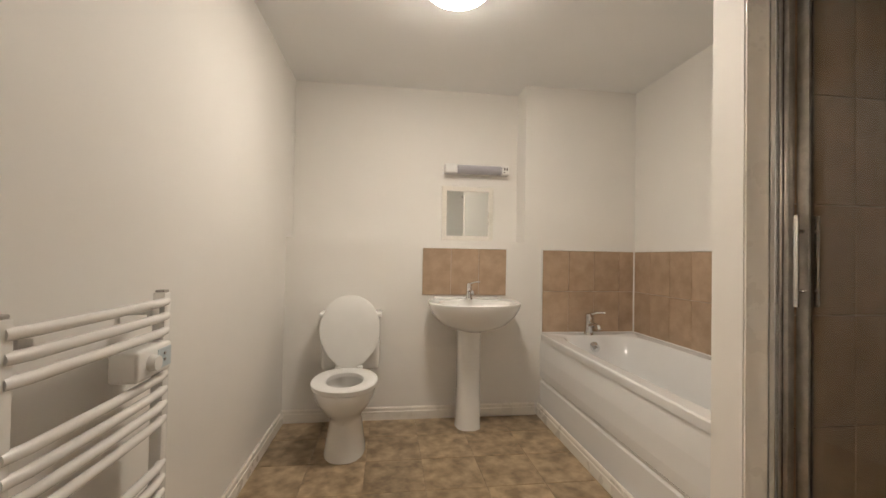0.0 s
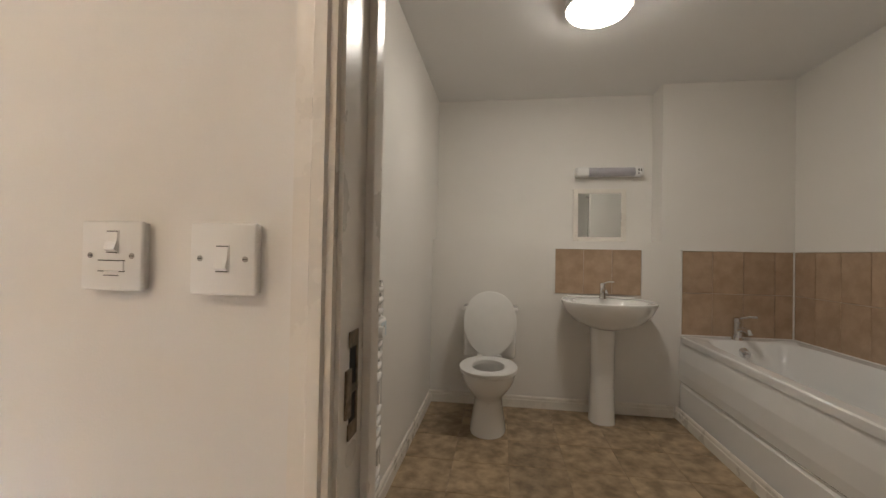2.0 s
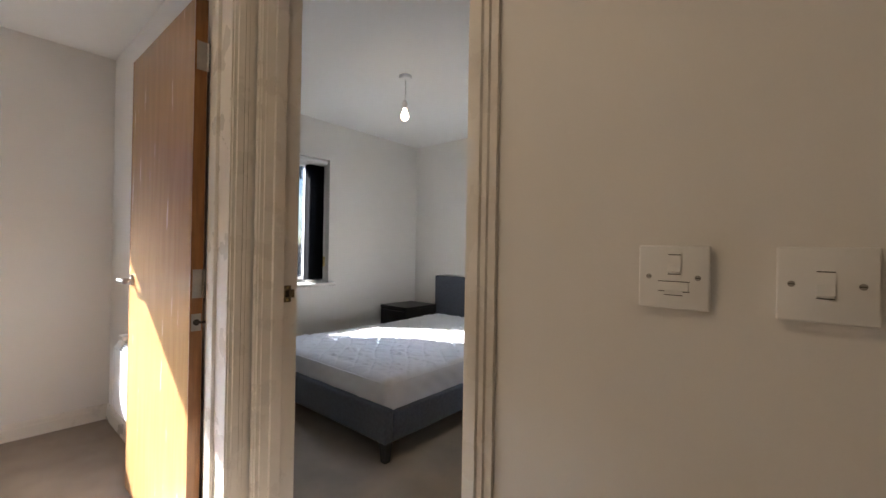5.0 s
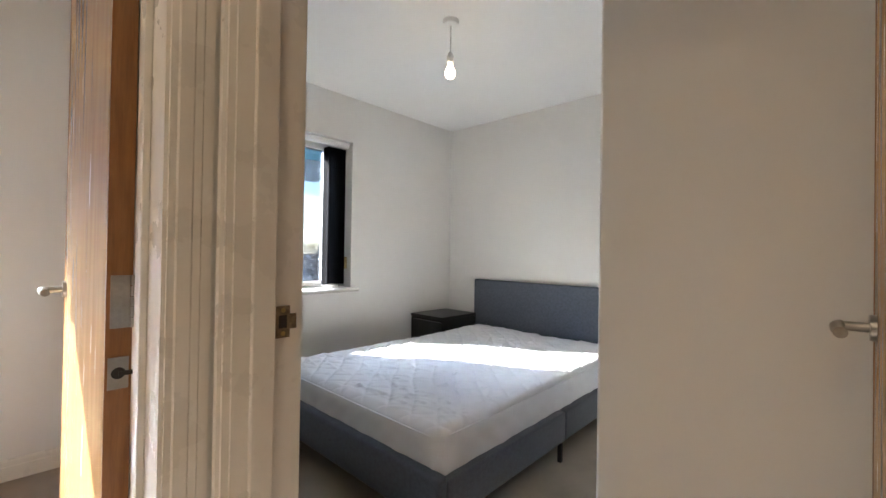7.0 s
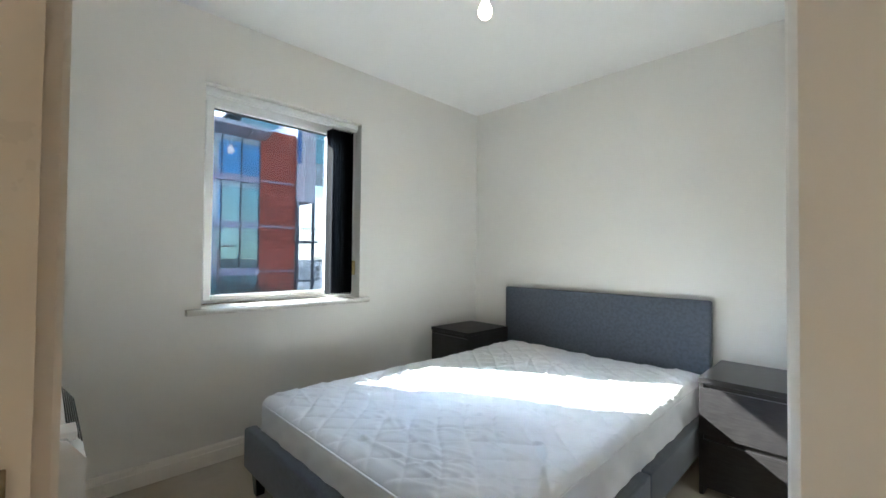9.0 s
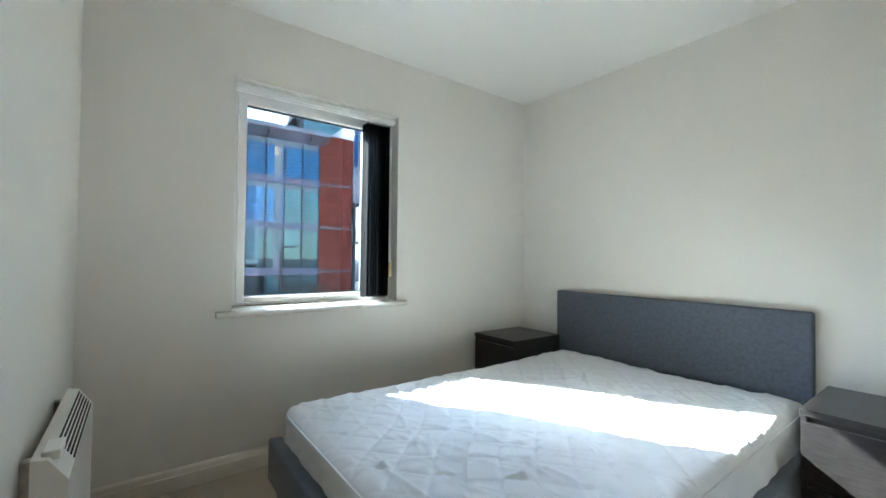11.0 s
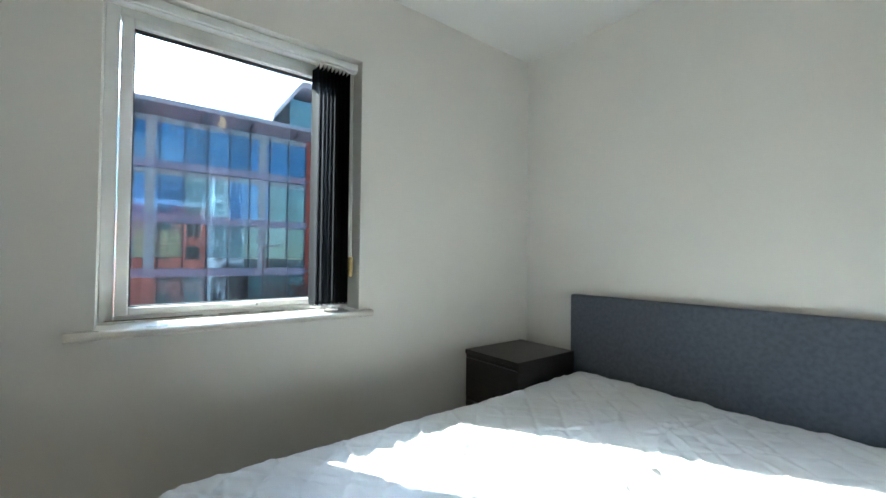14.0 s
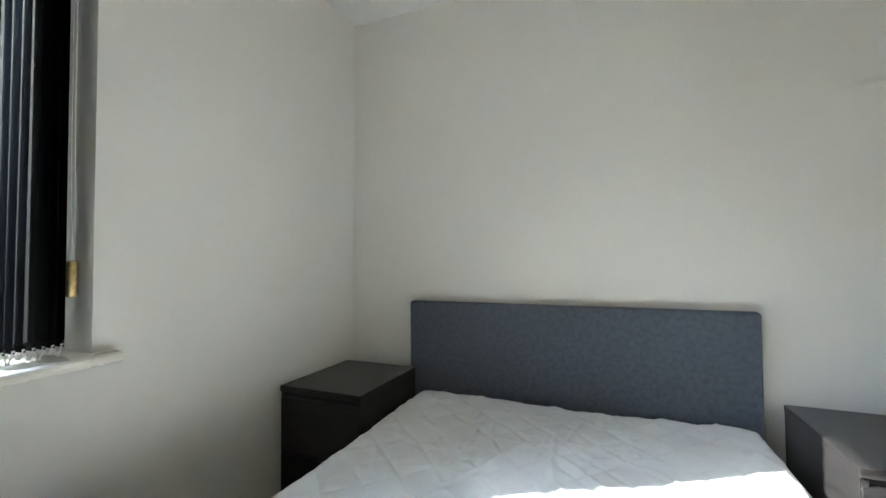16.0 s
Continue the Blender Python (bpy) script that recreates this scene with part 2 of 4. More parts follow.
def tube(bm, pts, r, n=10):
    """A round bar along a list of points."""
    pts = [Vector(p) for p in pts]
    rings = []
    for i, p in enumerate(pts):
        d = (pts[min(i + 1, len(pts) - 1)] - pts[max(i - 1, 0)]).normalized()
        up = Vector((0, 0, 1)) if abs(d.z) < 0.9 else Vector((1, 0, 0))
        u = d.cross(up).normalized()
        v = d.cross(u)
        rings.append([p + r * (math.cos(2 * math.pi * k / n) * u + math.sin(2 * math.pi * k / n) * v) for k in range(n)])
    return loft(bm, rings)


def mesh_of(name, bm, mat, smooth=False):
    bmesh.ops.recalc_face_normals(bm, faces=bm.faces)
    me = bpy.data.meshes.new(name)
    bm.to_mesh(me)
    bm.free()
    me.materials.append(mat)
    if smooth:
        me.polygons.foreach_set("use_smooth", [True] * len(me.polygons))
        me.set_sharp_from_angle(angle=radians(38))
    return me


def part(name, bm, mat, parent=None, label="", smooth=False):
    ob = new(name, mesh_of(name, bm, mat, smooth))
    ob.parent = parent
    if label:
        ob["label"] = label
    return ob


def thing(name, label, category, group="", at=(0, 0, 0)):
    ob = new(name)
    ob.empty_display_size = 0.1
    ob.location = at
    return tagged(ob, label, category, group)


def setting(name, bm, mat, label, category, smooth=False):
    return tagged(part(name, bm, mat, None, label, smooth), label, category, kind="structure")


# ---- plan ----
ZC = 2.41                      # ceilings
WX, NY, SY, EX = -3.30, 0.245, -2.56, -0.965   # bedroom faces: west, north, south, east
HY, HX = -2.68, -1.205         # hall faces: north wall, west wall
BD0, BD1 = -1.15, -0.31        # bedroom doorway
TD0, TD1 = 0.347, 1.27        # bathroom doorway
DH = 2.04                      # door heads
OUT = -3.60                    # outer face of the facade wall
WZ0, WZ1 = 0.83, 2.04          # window openings
WY0, WY1 = -1.96, -0.988         # bedroom window
RY0, RY1 = -4.95, -3.2         # second room's window

setting("wall_west", boxes(
    (OUT, WX, WY1, 0.6, 0, ZC), (OUT, WX, RY1, WY0, 0, ZC), (OUT, WX, -5.2, RY0, 0, ZC),
    (OUT, WX, WY0, WY1, 0, WZ0 - 0.03), (OUT, WX, WY0, WY1, WZ1, ZC), (OUT, WX, RY0, RY1, 0, WZ0), (OUT, WX, RY0, RY1, WZ1, ZC)),
    M_WALL, "warm white painted plaster wall with window openings", "wall")
setting("wall_north", boxes((WX, -0.1, NY, 0.6, 0, ZC)), M_WALL, "plain warm white wall behind the headboard", "wall")
ew = bmesh.new()
loft(ew, [[Vector((x, y, z)) for x, y in ((EX, NY), (EX, -1.612), (EX + 0.006, -1.63), (EX + 0.02, -1.65), (-0.12, -1.65), (-0.12, NY))] for z in (0, ZC)])
setting("wall_east_bedroom", ew, M_WALL, "warm white wall with a rounded outer corner", "wall")
setting("wall_between_bedroom_and_bathroom", boxes((-0.12, 0.0, SY, 0.6, 0, ZC)), M_WALL, "warm white plaster wall beside the bath room", "wall")
setting("wall_hall_north", boxes(
    (WX, BD0 - 0.02, HY, SY, 0, ZC), (BD0 - 0.02, BD1 + 0.02, HY, SY, DH + 0.02, ZC), (BD1 + 0.02, TD0 - 0.02, HY, SY, 0, ZC),
    (TD0 - 0.02, TD1 + 0.02, HY, SY, DH + 0.02, ZC), (TD1 + 0.02, 2.6, HY, SY, 0, ZC)),
    M_WALL, "off-white hall wall with two doorways", "wall")
HWX = -1.38
RD0, RD1 = -3.57, -2.77
setting("wall_hall_west", boxes(
    (HWX, HX, RD1 + 0.02, HY, 0, ZC), (HWX, HX, RD0 - 0.02, RD1 + 0.02, DH + 0.02, ZC), (HWX, HX, -5.2, RD0 - 0.02, 0, ZC)),
    M_WALL, "off-white hall wall with the second room's doorway", "wall")
setting("wall_hall_south", boxes((HX, 2.6, -4.4, -4.28, 0, ZC)), M_WALL, "plain off-white hall wall", "wall")
setting("wall_hall_east", boxes((2.6, 2.72, -4.4, 0.6, 0, ZC)), M_WALL, "plain off-white end wall", "wall")
setting("wall_second_room_south", boxes((WX, HWX, -5.2, -5.08, 0, ZC)), M_WALL, "plain off-white wall", "wall")
# bathroom back wall: boxed out below the ledge, recess above it
setting("wall_bathroom_back", boxes(
    (0, 2.6, 0.2, 0.6, 0, ZC), (0, 1.68, 0.0, 0.2, 0, 1.255), (1.68, 2.6, 0.0, 0.2, 0, ZC)),
    M_WALL, "white wall with a boxed ledge behind the basin", "wall")
setting("wall_bathroom_right", boxes((2.55, 2.6, SY, 0.0, 0, ZC)), M_WALL, "white wall beside the bath", "wall")
setting("ceiling", boxes((OUT, 2.72, -5.2, 0.6, ZC, ZC + 0.15)), M_CEIL, "flat white painted ceiling", "ceiling")
setting("floor_bedroom", boxes((WX, -0.12, HY + 0.05, NY, -0.1, 0)), M_CARPET, "beige cut-pile carpet", "floor")
setting("floor_hall", boxes((HX - 0.06, 2.6, -4.28, HY + 0.05, -0.1, 0)), M_BROWNCARPET, "brown carpet in the hall", "floor")
setting("floor_second_room", boxes((WX, HX - 0.06, -5.08, HY + 0.0, -0.1, 0)), M_BROWNCARPET, "brown carpet in the second room", "floor")


def skirting(name, runs, height=0.1):
    """Stepped skirting boards; each run is (x0, y0, x1, y1, nx, ny) with the normal out of the wall."""
    bm = bmesh.new()
    for x0, y0, x1, y1, nx, ny in runs:
        prof = [(0, 0), (0.015, 0), (0.015, height * 0.66), (0.011, height * 0.7), (0.011, height * 0.9), (0.006, height), (0, height)]
        loft(bm, [[Vector((x + nx * d, y + ny * d, z)) for d, z in prof] for x, y in ((x0, y0), (x1, y1))])
    return setting(name, bm, M_GLOSS, "white gloss painted skirting board", "skirting")


skirting("baseboard_bedroom", [(WX, SY, WX, NY, 1, 0), (WX, NY, EX, NY, 0, -1), (WX, SY, BD0 - 0.07, SY, 0, 1), (EX, -1.6, EX, NY, -1, 0), (EX + 0.02, -1.65, -0.12, -1.65, 0, -1)])
skirting("baseboard_hall", [(BD1 + 0.07, HY, TD0 - 0.09, HY, 0, -1)])
skirting("baseboard_second_room", [(WX, -5.08, WX, HY, 1, 0), (WX, HY, HWX, HY, 0, -1)])
skirting("baseboard_bathroom", [(0, SY, 0, 0, 1, 0), (0, 0, 1.77, 0, 0, -1), (1.797, -1.78, 1.797, 0.0, -1, 0)], 0.085)


def door_frame(name, axis, a0, a1, f0, f1, stop_at, front, back, label, archi0=0.065, archi1=0.065):
    """Lining, stops and architraves of a doorway. axis 'x': the opening runs along x and the wall faces y."""
    def put(bm, u0, u1, v0, v1, z0, z1, bev=0.0):
        if axis == "x":
            box(bm, u0, u1, v0, v1, z0, z1, bev)
        else:
            box(bm, v0, v1, u0, u1, z0, z1, bev)
    lin, stp, arc = bmesh.new(), bmesh.new(), bmesh.new()
    put(lin, a0 - 0.02, a0, f0, f1, 0, DH)
    put(lin, a1, a1 + 0.02, f0, f1, 0, DH)
    put(lin, a0 - 0.02, a1 + 0.02, f0, f1, DH, DH + 0.02)
    s0, s1 = stop_at
    put(stp, a0, a0 + 0.012, s0, s1, 0, DH - 0.012, 0.002)
    put(stp, a1 - 0.012, a1, s0, s1, 0, DH - 0.012, 0.002)
    put(stp, a0, a1, s0, s1, DH - 0.012, DH, 0.002)
    for face, way in ((f0, -1), (f1, 1)):
        if (way < 0 and not front) or (way > 0 and not back):
            continue

        def leg(points):
            """points: (offset from the opening, depth) per ring; each ring is a list of (u, v, z)."""
            loft(arc, [[Vector((u, v, z)) if axis == "x" else Vector((v, u, z)) for u, v, z in ring] for ring in points])

        def moulding(w, k=0.55 if way > 0 else 1.0):
            return [(o, d * k) for o, d in ((0, 0), (0, 0.012), (0.16 * w, 0.012), (0.2 * w, 0.018), (0.5 * w, 0.018), (0.55 * w, 0.0135), (0.72 * w, 0.0135), (0.76 * w, 0.009), (w, 0.009), (w, 0))]
        leg([[(a0 - 0.006 - o, face + way * d, z) for o, d in moulding(archi0)] for z in (0, DH + 0.006)])
        leg([[(a1 + 0.006 + o, face + way * d, z) for o, d in moulding(archi1)] for z in (0, DH + 0.006)])
        leg([[(u, face + way * d, DH + 0.0062 + o) for o, d in moulding(0.07)] for u in (a0 - 0.006 - archi0, a1 + 0.006 + archi1)])
    root = tagged(part(name, lin, M_GLOSS, None, label), label, "door frame", kind="structure")
    part("door_stop", stp, M_GLOSS, root)
    part("architrave", arc, M_GLOSS, root)
    return root


frame_bed = door_frame("door_frame_bedroom", "x", BD0, BD1, HY, SY, (-2.652, -2.612), True, True, "white gloss door lining with moulded architrave", archi0=0.045)
frame_bath = door_frame("door_frame_bathroom", "x", TD0, TD1, HY, SY, (-2.602, -2.566), True, True, "white gloss door lining of the bathroom", archi0=0.052)
frame_two = door_frame("door_frame_second_room", "y", RD0, RD1, HWX, HX, (-1.335, -1.29), True, True, "white gloss door lining of the second room")


def strike_plate(x, y, z, parent):
    """Latch keep let into a jamb that faces +x."""
    bm = bmesh.new()
    box(bm, x, x + 0.002, y - 0.013, y + 0.013, z - 0.029, z - 0.012)
    box(bm, x, x + 0.002, y - 0.013, y + 0.013, z + 0.012, z + 0.029)
    box(bm, x, x + 0.002, y - 0.013, y - 0.008, z - 0.012, z + 0.012)
    box(bm, x, x + 0.002, y + 0.008, y + 0.026, z - 0.014, z + 0.014, 0.0008)
    plate = part("strike_plate", bm, M_KEEP, parent, "worn steel latch plate with two screws")
    # jamb is not cut; a dark sheet gives the hole's shade
    part("latch_hole", boxes((x, x + 0.0006, y - 0.008, y + 0.008, z - 0.012, z + 0.012)), M_DARK, plate)
    for dz in (-0.021, 0.021):
        sc = bmesh.new()
        cylinder(sc, (x + 0.0018, y, z + dz), (x + 0.0028, y, z + dz), 0.0042, n=12)
        box(sc, x + 0.0026, x + 0.0031, y - 0.003, y + 0.003, z + dz - 0.0006, z + dz + 0.0006)
        part("screw", sc, M_BRASS, plate)
    return plate


strike_plate(BD0, -2.594, 1.002, frame_bed)
lock_keep = boxes((TD0, TD0 + 0.002, -2.652, -2.622, 0.905, 0.925), (TD0, TD0 + 0.002, -2.652, -2.622, 0.962, 0.972), (TD0, TD0 + 0.002, -2.652, -2.622, 1.02, 1.04),
                  (TD0, TD0 + 0.002, -2.628, -2.622, 0.925, 1.02), (TD0, TD0 + 0.004, -2.664, -2.648, 0.935, 0.995, 0.001))
keep = part("lock_keep", lock_keep, M_KEEP, frame_bath, "tall worn steel lock keep")
# dark sheet on the whole jamb, for the shade inside the keep
part("keep_hole", boxes((TD0, TD0 + 0.0006, -2.648, -2.628, 0.925, 1.02)), M_DARK, keep)


def lever_handle(parent, x, y, z, side):
    """Lever on a round rose, on a door face that faces x (side -1 or 1); the lever points along -y."""
    bm = bmesh.new()
    cylinder(bm, (x, y, z), (x + side * 0.009, y, z), 0.026, 0.025, 24)
    cylinder(bm, (x + side * 0.009, y, z), (x + side * 0.05, y, z), 0.0095, 0.009, 14)
    tube(bm, [(x + side * 0.05, y + 0.006, z), (x + side * 0.055, y - 0.02, z), (x + side * 0.055, y - 0.07, z), (x + side * 0.052, y - 0.115, z)], 0.0105, 14)
    return part("handle", bm, M_STEEL, parent, "satin steel lever handle", True)


# open bedroom door, standing against the alcove wall
def flush_door(name, label):
    root = thing(name, label, "door")
    width, thick = 0.815, 0.04
    part("leaf", boxes((-thick + 0.001, -0.001, 0.008, width - 0.008, 0.008, DH - 0.006, 0.0015)), M_OAK, root)
    part("hinge_edge", boxes((-thick, 0, 0, 0.008, 0.008, DH - 0.006)), M_OAKEDGE, root, "dark oak lipping")
    part("latch_edge", boxes((-thick, 0, width - 0.008, width, 0.008, DH - 0.006)), M_OAKEDGE, root)
    for z in (0.21, 1.03, 1.83):
        h = bmesh.new()
        box(h, -0.034, -0.004, -0.0025, 0.0, z - 0.05, z + 0.05)
        for k in range(5):
            cylinder(h, (0.0015, -0.004, z - 0.05 + k * 0.0202), (0.0015, -0.004, z - 0.0315 + k * 0.0202), 0.0055, n=12)
        hinge = part("hinge", h, M_STEEL, root, "steel butt hinge", True)
        for dz, dx in ((-0.038, -0.012), (-0.014, -0.024), (0.012, -0.024), (0.038, -0.012)):
            s = bmesh.new()
            cylinder(s, (dx, -0.0024, z + dz), (dx, -0.0034, z + dz), 0.004, n=10)
            part("screw", s, M_STEEL, hinge)
    pl = part("closer_plate", boxes((-0.036, -0.004, -0.002, 0, 0.865, 0.925, 0.0008)), M_STEEL, root, "steel door closer plate")
    hole = bmesh.new()
    cylinder(hole, (-0.02, -0.002, 0.895), (-0.02, -0.0032, 0.895), 0.011, n=16)
    box(hole, -0.02, 0.012, -0.006, -0.002, 0.89, 0.898)
    part("closer_chain", hole, M_DARK, pl)
    lever_handle(root, -thick, width - 0.06, 1.0, -1)
    lever_handle(root, 0, width - 0.06, 1.0, 1)
    return root


bedroom_door = flush_door("bedroom_door", "varnished oak flush door standing open into the bedroom")
bedroom_door.matrix_basis = pose(BD1 - 0.004, SY + 0.008, 0)
second_door = copy_thing(bedroom_door, pose(HWX - 0.025, RD1 - 0.002, 0, 0, 0, 90))
second_door.name = "second_room_door"
tagged(second_door, "varnished oak flush door standing open, sunlit low down", "door")

# ---- bedroom ----
def window_unit(name, y0, y1, label, stile=0.05):
    """White framed window set in the outer part of the opening, facing +x."""
    fx0, fx1 = -3.555, -3.485
    root = tagged(part(name, boxes(
        (fx0, fx1, y0, y0 + 0.045, WZ0 - 0.005, WZ1, 0.004), (fx0, fx1, y1 - 0.045, y1, WZ0 - 0.005, WZ1, 0.004),
        (fx0, fx1, y0 + 0.045, y1 - 0.045, WZ1 - 0.035, WZ1, 0.004), (fx0, fx1, y0 + 0.045, y1 - 0.045, WZ0 - 0.005, WZ0 + 0.018, 0.004)), M_UPVC, None), label, "window", kind="structure")
    a, b, c, d = y0 + 0.047, y1 - 0.047, WZ0 + 0.02, WZ1 - 0.037
    part("sash", boxes(
        (fx0 + 0.008, fx1 + 0.012, a, a + 0.042, c, d, 0.005), (fx0 + 0.008, fx1 + 0.012, b - stile, b, c, d, 0.005),
        (fx0 + 0.008, fx1 + 0.012, a + 0.042, b - stile, d - 0.03, d, 0.005), (fx0 + 0.008, fx1 + 0.012, a + 0.042, b - stile, c, c + 0.03, 0.005)), M_UPVC, root)
    gasket = boxes((-3.521, -3.501, a + 0.042, a + 0.046, c + 0.03, d - 0.03), (-3.521, -3.501, a + 0.046, b - stile, d - 0.036, d - 0.03), (-3.521, -3.501, a + 0.046, b - stile, c + 0.03, c + 0.034))
    part("gasket", gasket, M_DARK, root)
    pane = part("pane", boxes((-3.524, -3.518, a + 0.04, b - stile + 0.002, c + 0.028, d - 0.028)), M_GLASS, root, "glass pane tinted to dim the view out")
    pane.visible_shadow = False
    h = bmesh.new()
    ym = (a + b) / 2 + 0.04
    box(h, fx1 + 0.012, fx1 + 0.022, ym - 0.03, ym + 0.035, c + 0.006, c + 0.028, 0.004)
    box(h, fx1 + 0.022, fx1 + 0.034, ym - 0.075, ym + 0.015, c + 0.010, c + 0.024, 0.005)
    hd = part("handle", h, M_UPVC, root, "white window handle", True)
    k = bmesh.new()
    cylinder(k, (fx1 + 0.034, ym + 0.02, c + 0.017), (fx1 + 0.0365, ym + 0.02, c + 0.017), 0.005, n=12)
    part("lock", k, M_STEEL, hd)
    return root


window_unit("window_1", WY0, WY1, "white framed window with one clear pane", 0.108)
window_unit("window_2", RY0, RY1, "white framed window of the second room")

sb = bmesh.new()
prof = [(-3.485, 0.80), (-3.255, 0.80), (-3.246, 0.806), (-3.243, 0.815), (-3.246, 0.824), (-3.255, 0.83), (-3.485, 0.83)]
loft(sb, [[Vector((x, y, z)) for x, z in prof] for y in (WY0 + 0.001, WY1 - 0.001)])
loft(sb, [[Vector((x, y, z)) for x, z in [(-3.2985, 0.80)] + prof[1:6] + [(-3.2985, 0.83)]] for y in (WY0 - 0.075, WY0 + 0.001)])
loft(sb, [[Vector((x, y, z)) for x, z in [(-3.2985, 0.80)] + prof[1:6] + [(-3.2985, 0.83)]] for y in (WY1 - 0.001, WY1 + 0.05)])
setting("window_sill", sb, M_GLOSS, "white painted window sill with a rounded nose", "window sill")
part("sealant_stain", boxes((-3.484, -3.478, WY0 + 0.02, WY0 + 0.34, 0.831, 0.834), (-3.484, -3.48, WY0 + 0.4, WY0 + 0.52, 0.831, 0.833)),
     material("brown_stain", (0.2, 0.14, 0.09), 0.9, vary=0.3, scale=60), bpy.data.objects["window_sill"], "brown mould line")

blind = thing("vertical_blind", "black vertical blind drawn to one side of the window", "blind", at=(-3.36, -1.0, 2.0))
bo = Vector((-3.36, -1.0, 2.0))
def rel(bm):
    bmesh.ops.translate(bm, verts=bm.verts, vec=-bo)
    return bm
hr = boxes((-3.385, -3.335, WY0 + 0.01, WY1 - 0.005, 2.0, 2.034, 0.004), (-3.372, -3.348, WY0 + 0.012, WY1 - 0.007, 1.994, 2.002))
part("head_rail", rel(hr), M_UPVC, blind, "white aluminium head rail", True)
rng = random.Random(4)
for i in range(9):
    y = -1.197 + i * 0.019
    lean = rng.uniform(-0.004, 0.004)
    bm = bmesh.new()
    n = 6
    top, bot = [], []
    for s in (0, 1):
        for z, row in ((1.972, top), (0.874, bot)):
            pts = []
            for k in range(n):
                u = k / (n - 1)
                pts.append(bm.verts.new((-3.405 + u * 0.089, y + s * 0.0012 + 0.005 * math.sin(math.pi * u) + lean * (2 - z), z)))
            row.append(pts)
    for k in range(n - 1):
        bm.faces.new((top[0][k], top[0][k + 1], bot[0][k + 1], bot[0][k]))
        bm.faces.new((top[1][k + 1], top[1][k], bot[1][k], bot[1][k + 1]))
    for k in (0, n - 1):
        bm.faces.new((top[0][k], bot[0][k], bot[1][k], top[1][k]))
    slat = part("slat", rel(bm), M_BLIND, blind, "", True)
    hk = boxes((-3.364, -3.356, y - 0.001, y + 0.003, 1.97, 1.998))
    part("hook", rel(hk), M_PLASTIC, slat)
    wt = boxes((-3.402, -3.318, y - 0.002, y + 0.004, 0.857, 0.875, 0.001))
    part("weight", rel(wt), M_BLIND, slat)
    if i < 8:
        for xx in (-3.40, -3.32):
            ch = bmesh.new()
            pts = [(xx, y + 0.019 * u, 0.864 - (0.02 + 0.005 * (i % 3)) * math.sin(math.pi * u)) for u in (0, 0.2, 0.4, 0.6, 0.8, 1)]
            tube(ch, pts, 0.0022, 6)
            for p in pts:
                bmesh.ops.create_icosphere(ch, subdivisions=1, radius=0.0038, matrix=Matrix.Translation(p))
            part("bead_chain", rel(ch), M_PLASTIC, blind, "white bead chain", True)
cd = bmesh.new()
for dy in (0, 0.008):
    tube(cd, [(-3.335, WY1 - 0.04 + dy, 1.99), (-3.334, WY1 - 0.04 + dy, 1.5), (-3.332, WY1 - 0.037 + dy, 1.08)], 0.0014, 6)
part("cord", rel(cd), M_CREAMCORD, blind, "thin white pull cord")
cw = bmesh.new()
box(cw, -3.343, -3.321, WY1 - 0.046, WY1 - 0.022, 0.985, 1.085, 0.007, 3)
part("cord_weight", rel(cw), M_BRASS, blind, "gold plastic cord weight", True)

# bed
BX0, BX1, BY0 = -2.90, -1.44, -1.87
bed = thing("double_bed", "grey-blue fabric upholstered double bed frame on the carpet", "bed", at=((BX0 + BX1) / 2, -0.8, 0))
bo = Vector(((BX0 + BX1) / 2, -0.8, 0))
part("headboard", rel(boxes((BX0 - 0.025, BX1 - 0.025, 0.185, 0.238, 0.12, 0.878, 0.014, 3))), M_FABRIC, bed, "flat grey-blue fabric headboard", True)
part("footboard", rel(boxes((BX0, BX1, BY0, BY0 + 0.06, 0.122, 0.305, 0.012, 3))), M_FABRIC, bed, "", True)
for x0 in (BX0, BX1 - 0.05):
    part("side_rail", rel(boxes((x0, x0 + 0.05, BY0 + 0.061, -0.86, 0.122, 0.28, 0.01, 3))), M_FABRIC, bed, "", True)
    part("side_rail", rel(boxes((x0, x0 + 0.05, -0.857, 0.184, 0.122, 0.28, 0.01, 3))), M_FABRIC, bed, "", True)
part("slat_base", rel(boxes((BX0 + 0.05, BX1 - 0.05, BY0 + 0.06, 0.18, 0.22, 0.245))), M_DARK, bed)
for x, y in ((BX0 + 0.055, BY0 + 0.055), (BX1 - 0.055, BY0 + 0.055), (BX0 + 0.055, 0.12), (BX1 - 0.055, 0.12)):
    lg = bmesh.new()
    loft(lg, [[Vector((x + s * w, y + q * w, z)) for s, q in ((-1, -1), (1, -1), (1, 1), (-1, 1))] for z, w in ((0, 0.018), (0.13, 0.028))])
    part("leg", rel(lg), M_BLACKLEG, bed, "tapered black leg")

for x in (BX0 + 0.03, BX1 - 0.03):
    part("centre_leg", rel(boxes((x - 0.011, x + 0.011, -0.875, -0.853, 0, 0.124, 0.002))), M_BLACKLEG, bed, "slim straight black leg")

# mattress in a quilted protector: a sheet of small waves and stitched diamonds over a rounded block
MX0, MX1, MY0, MY1, MZ0, MZ1 = BX0 + 0.05, BX1 - 0.045, BY0 + 0.05, 0.178, 0.25, 0.46


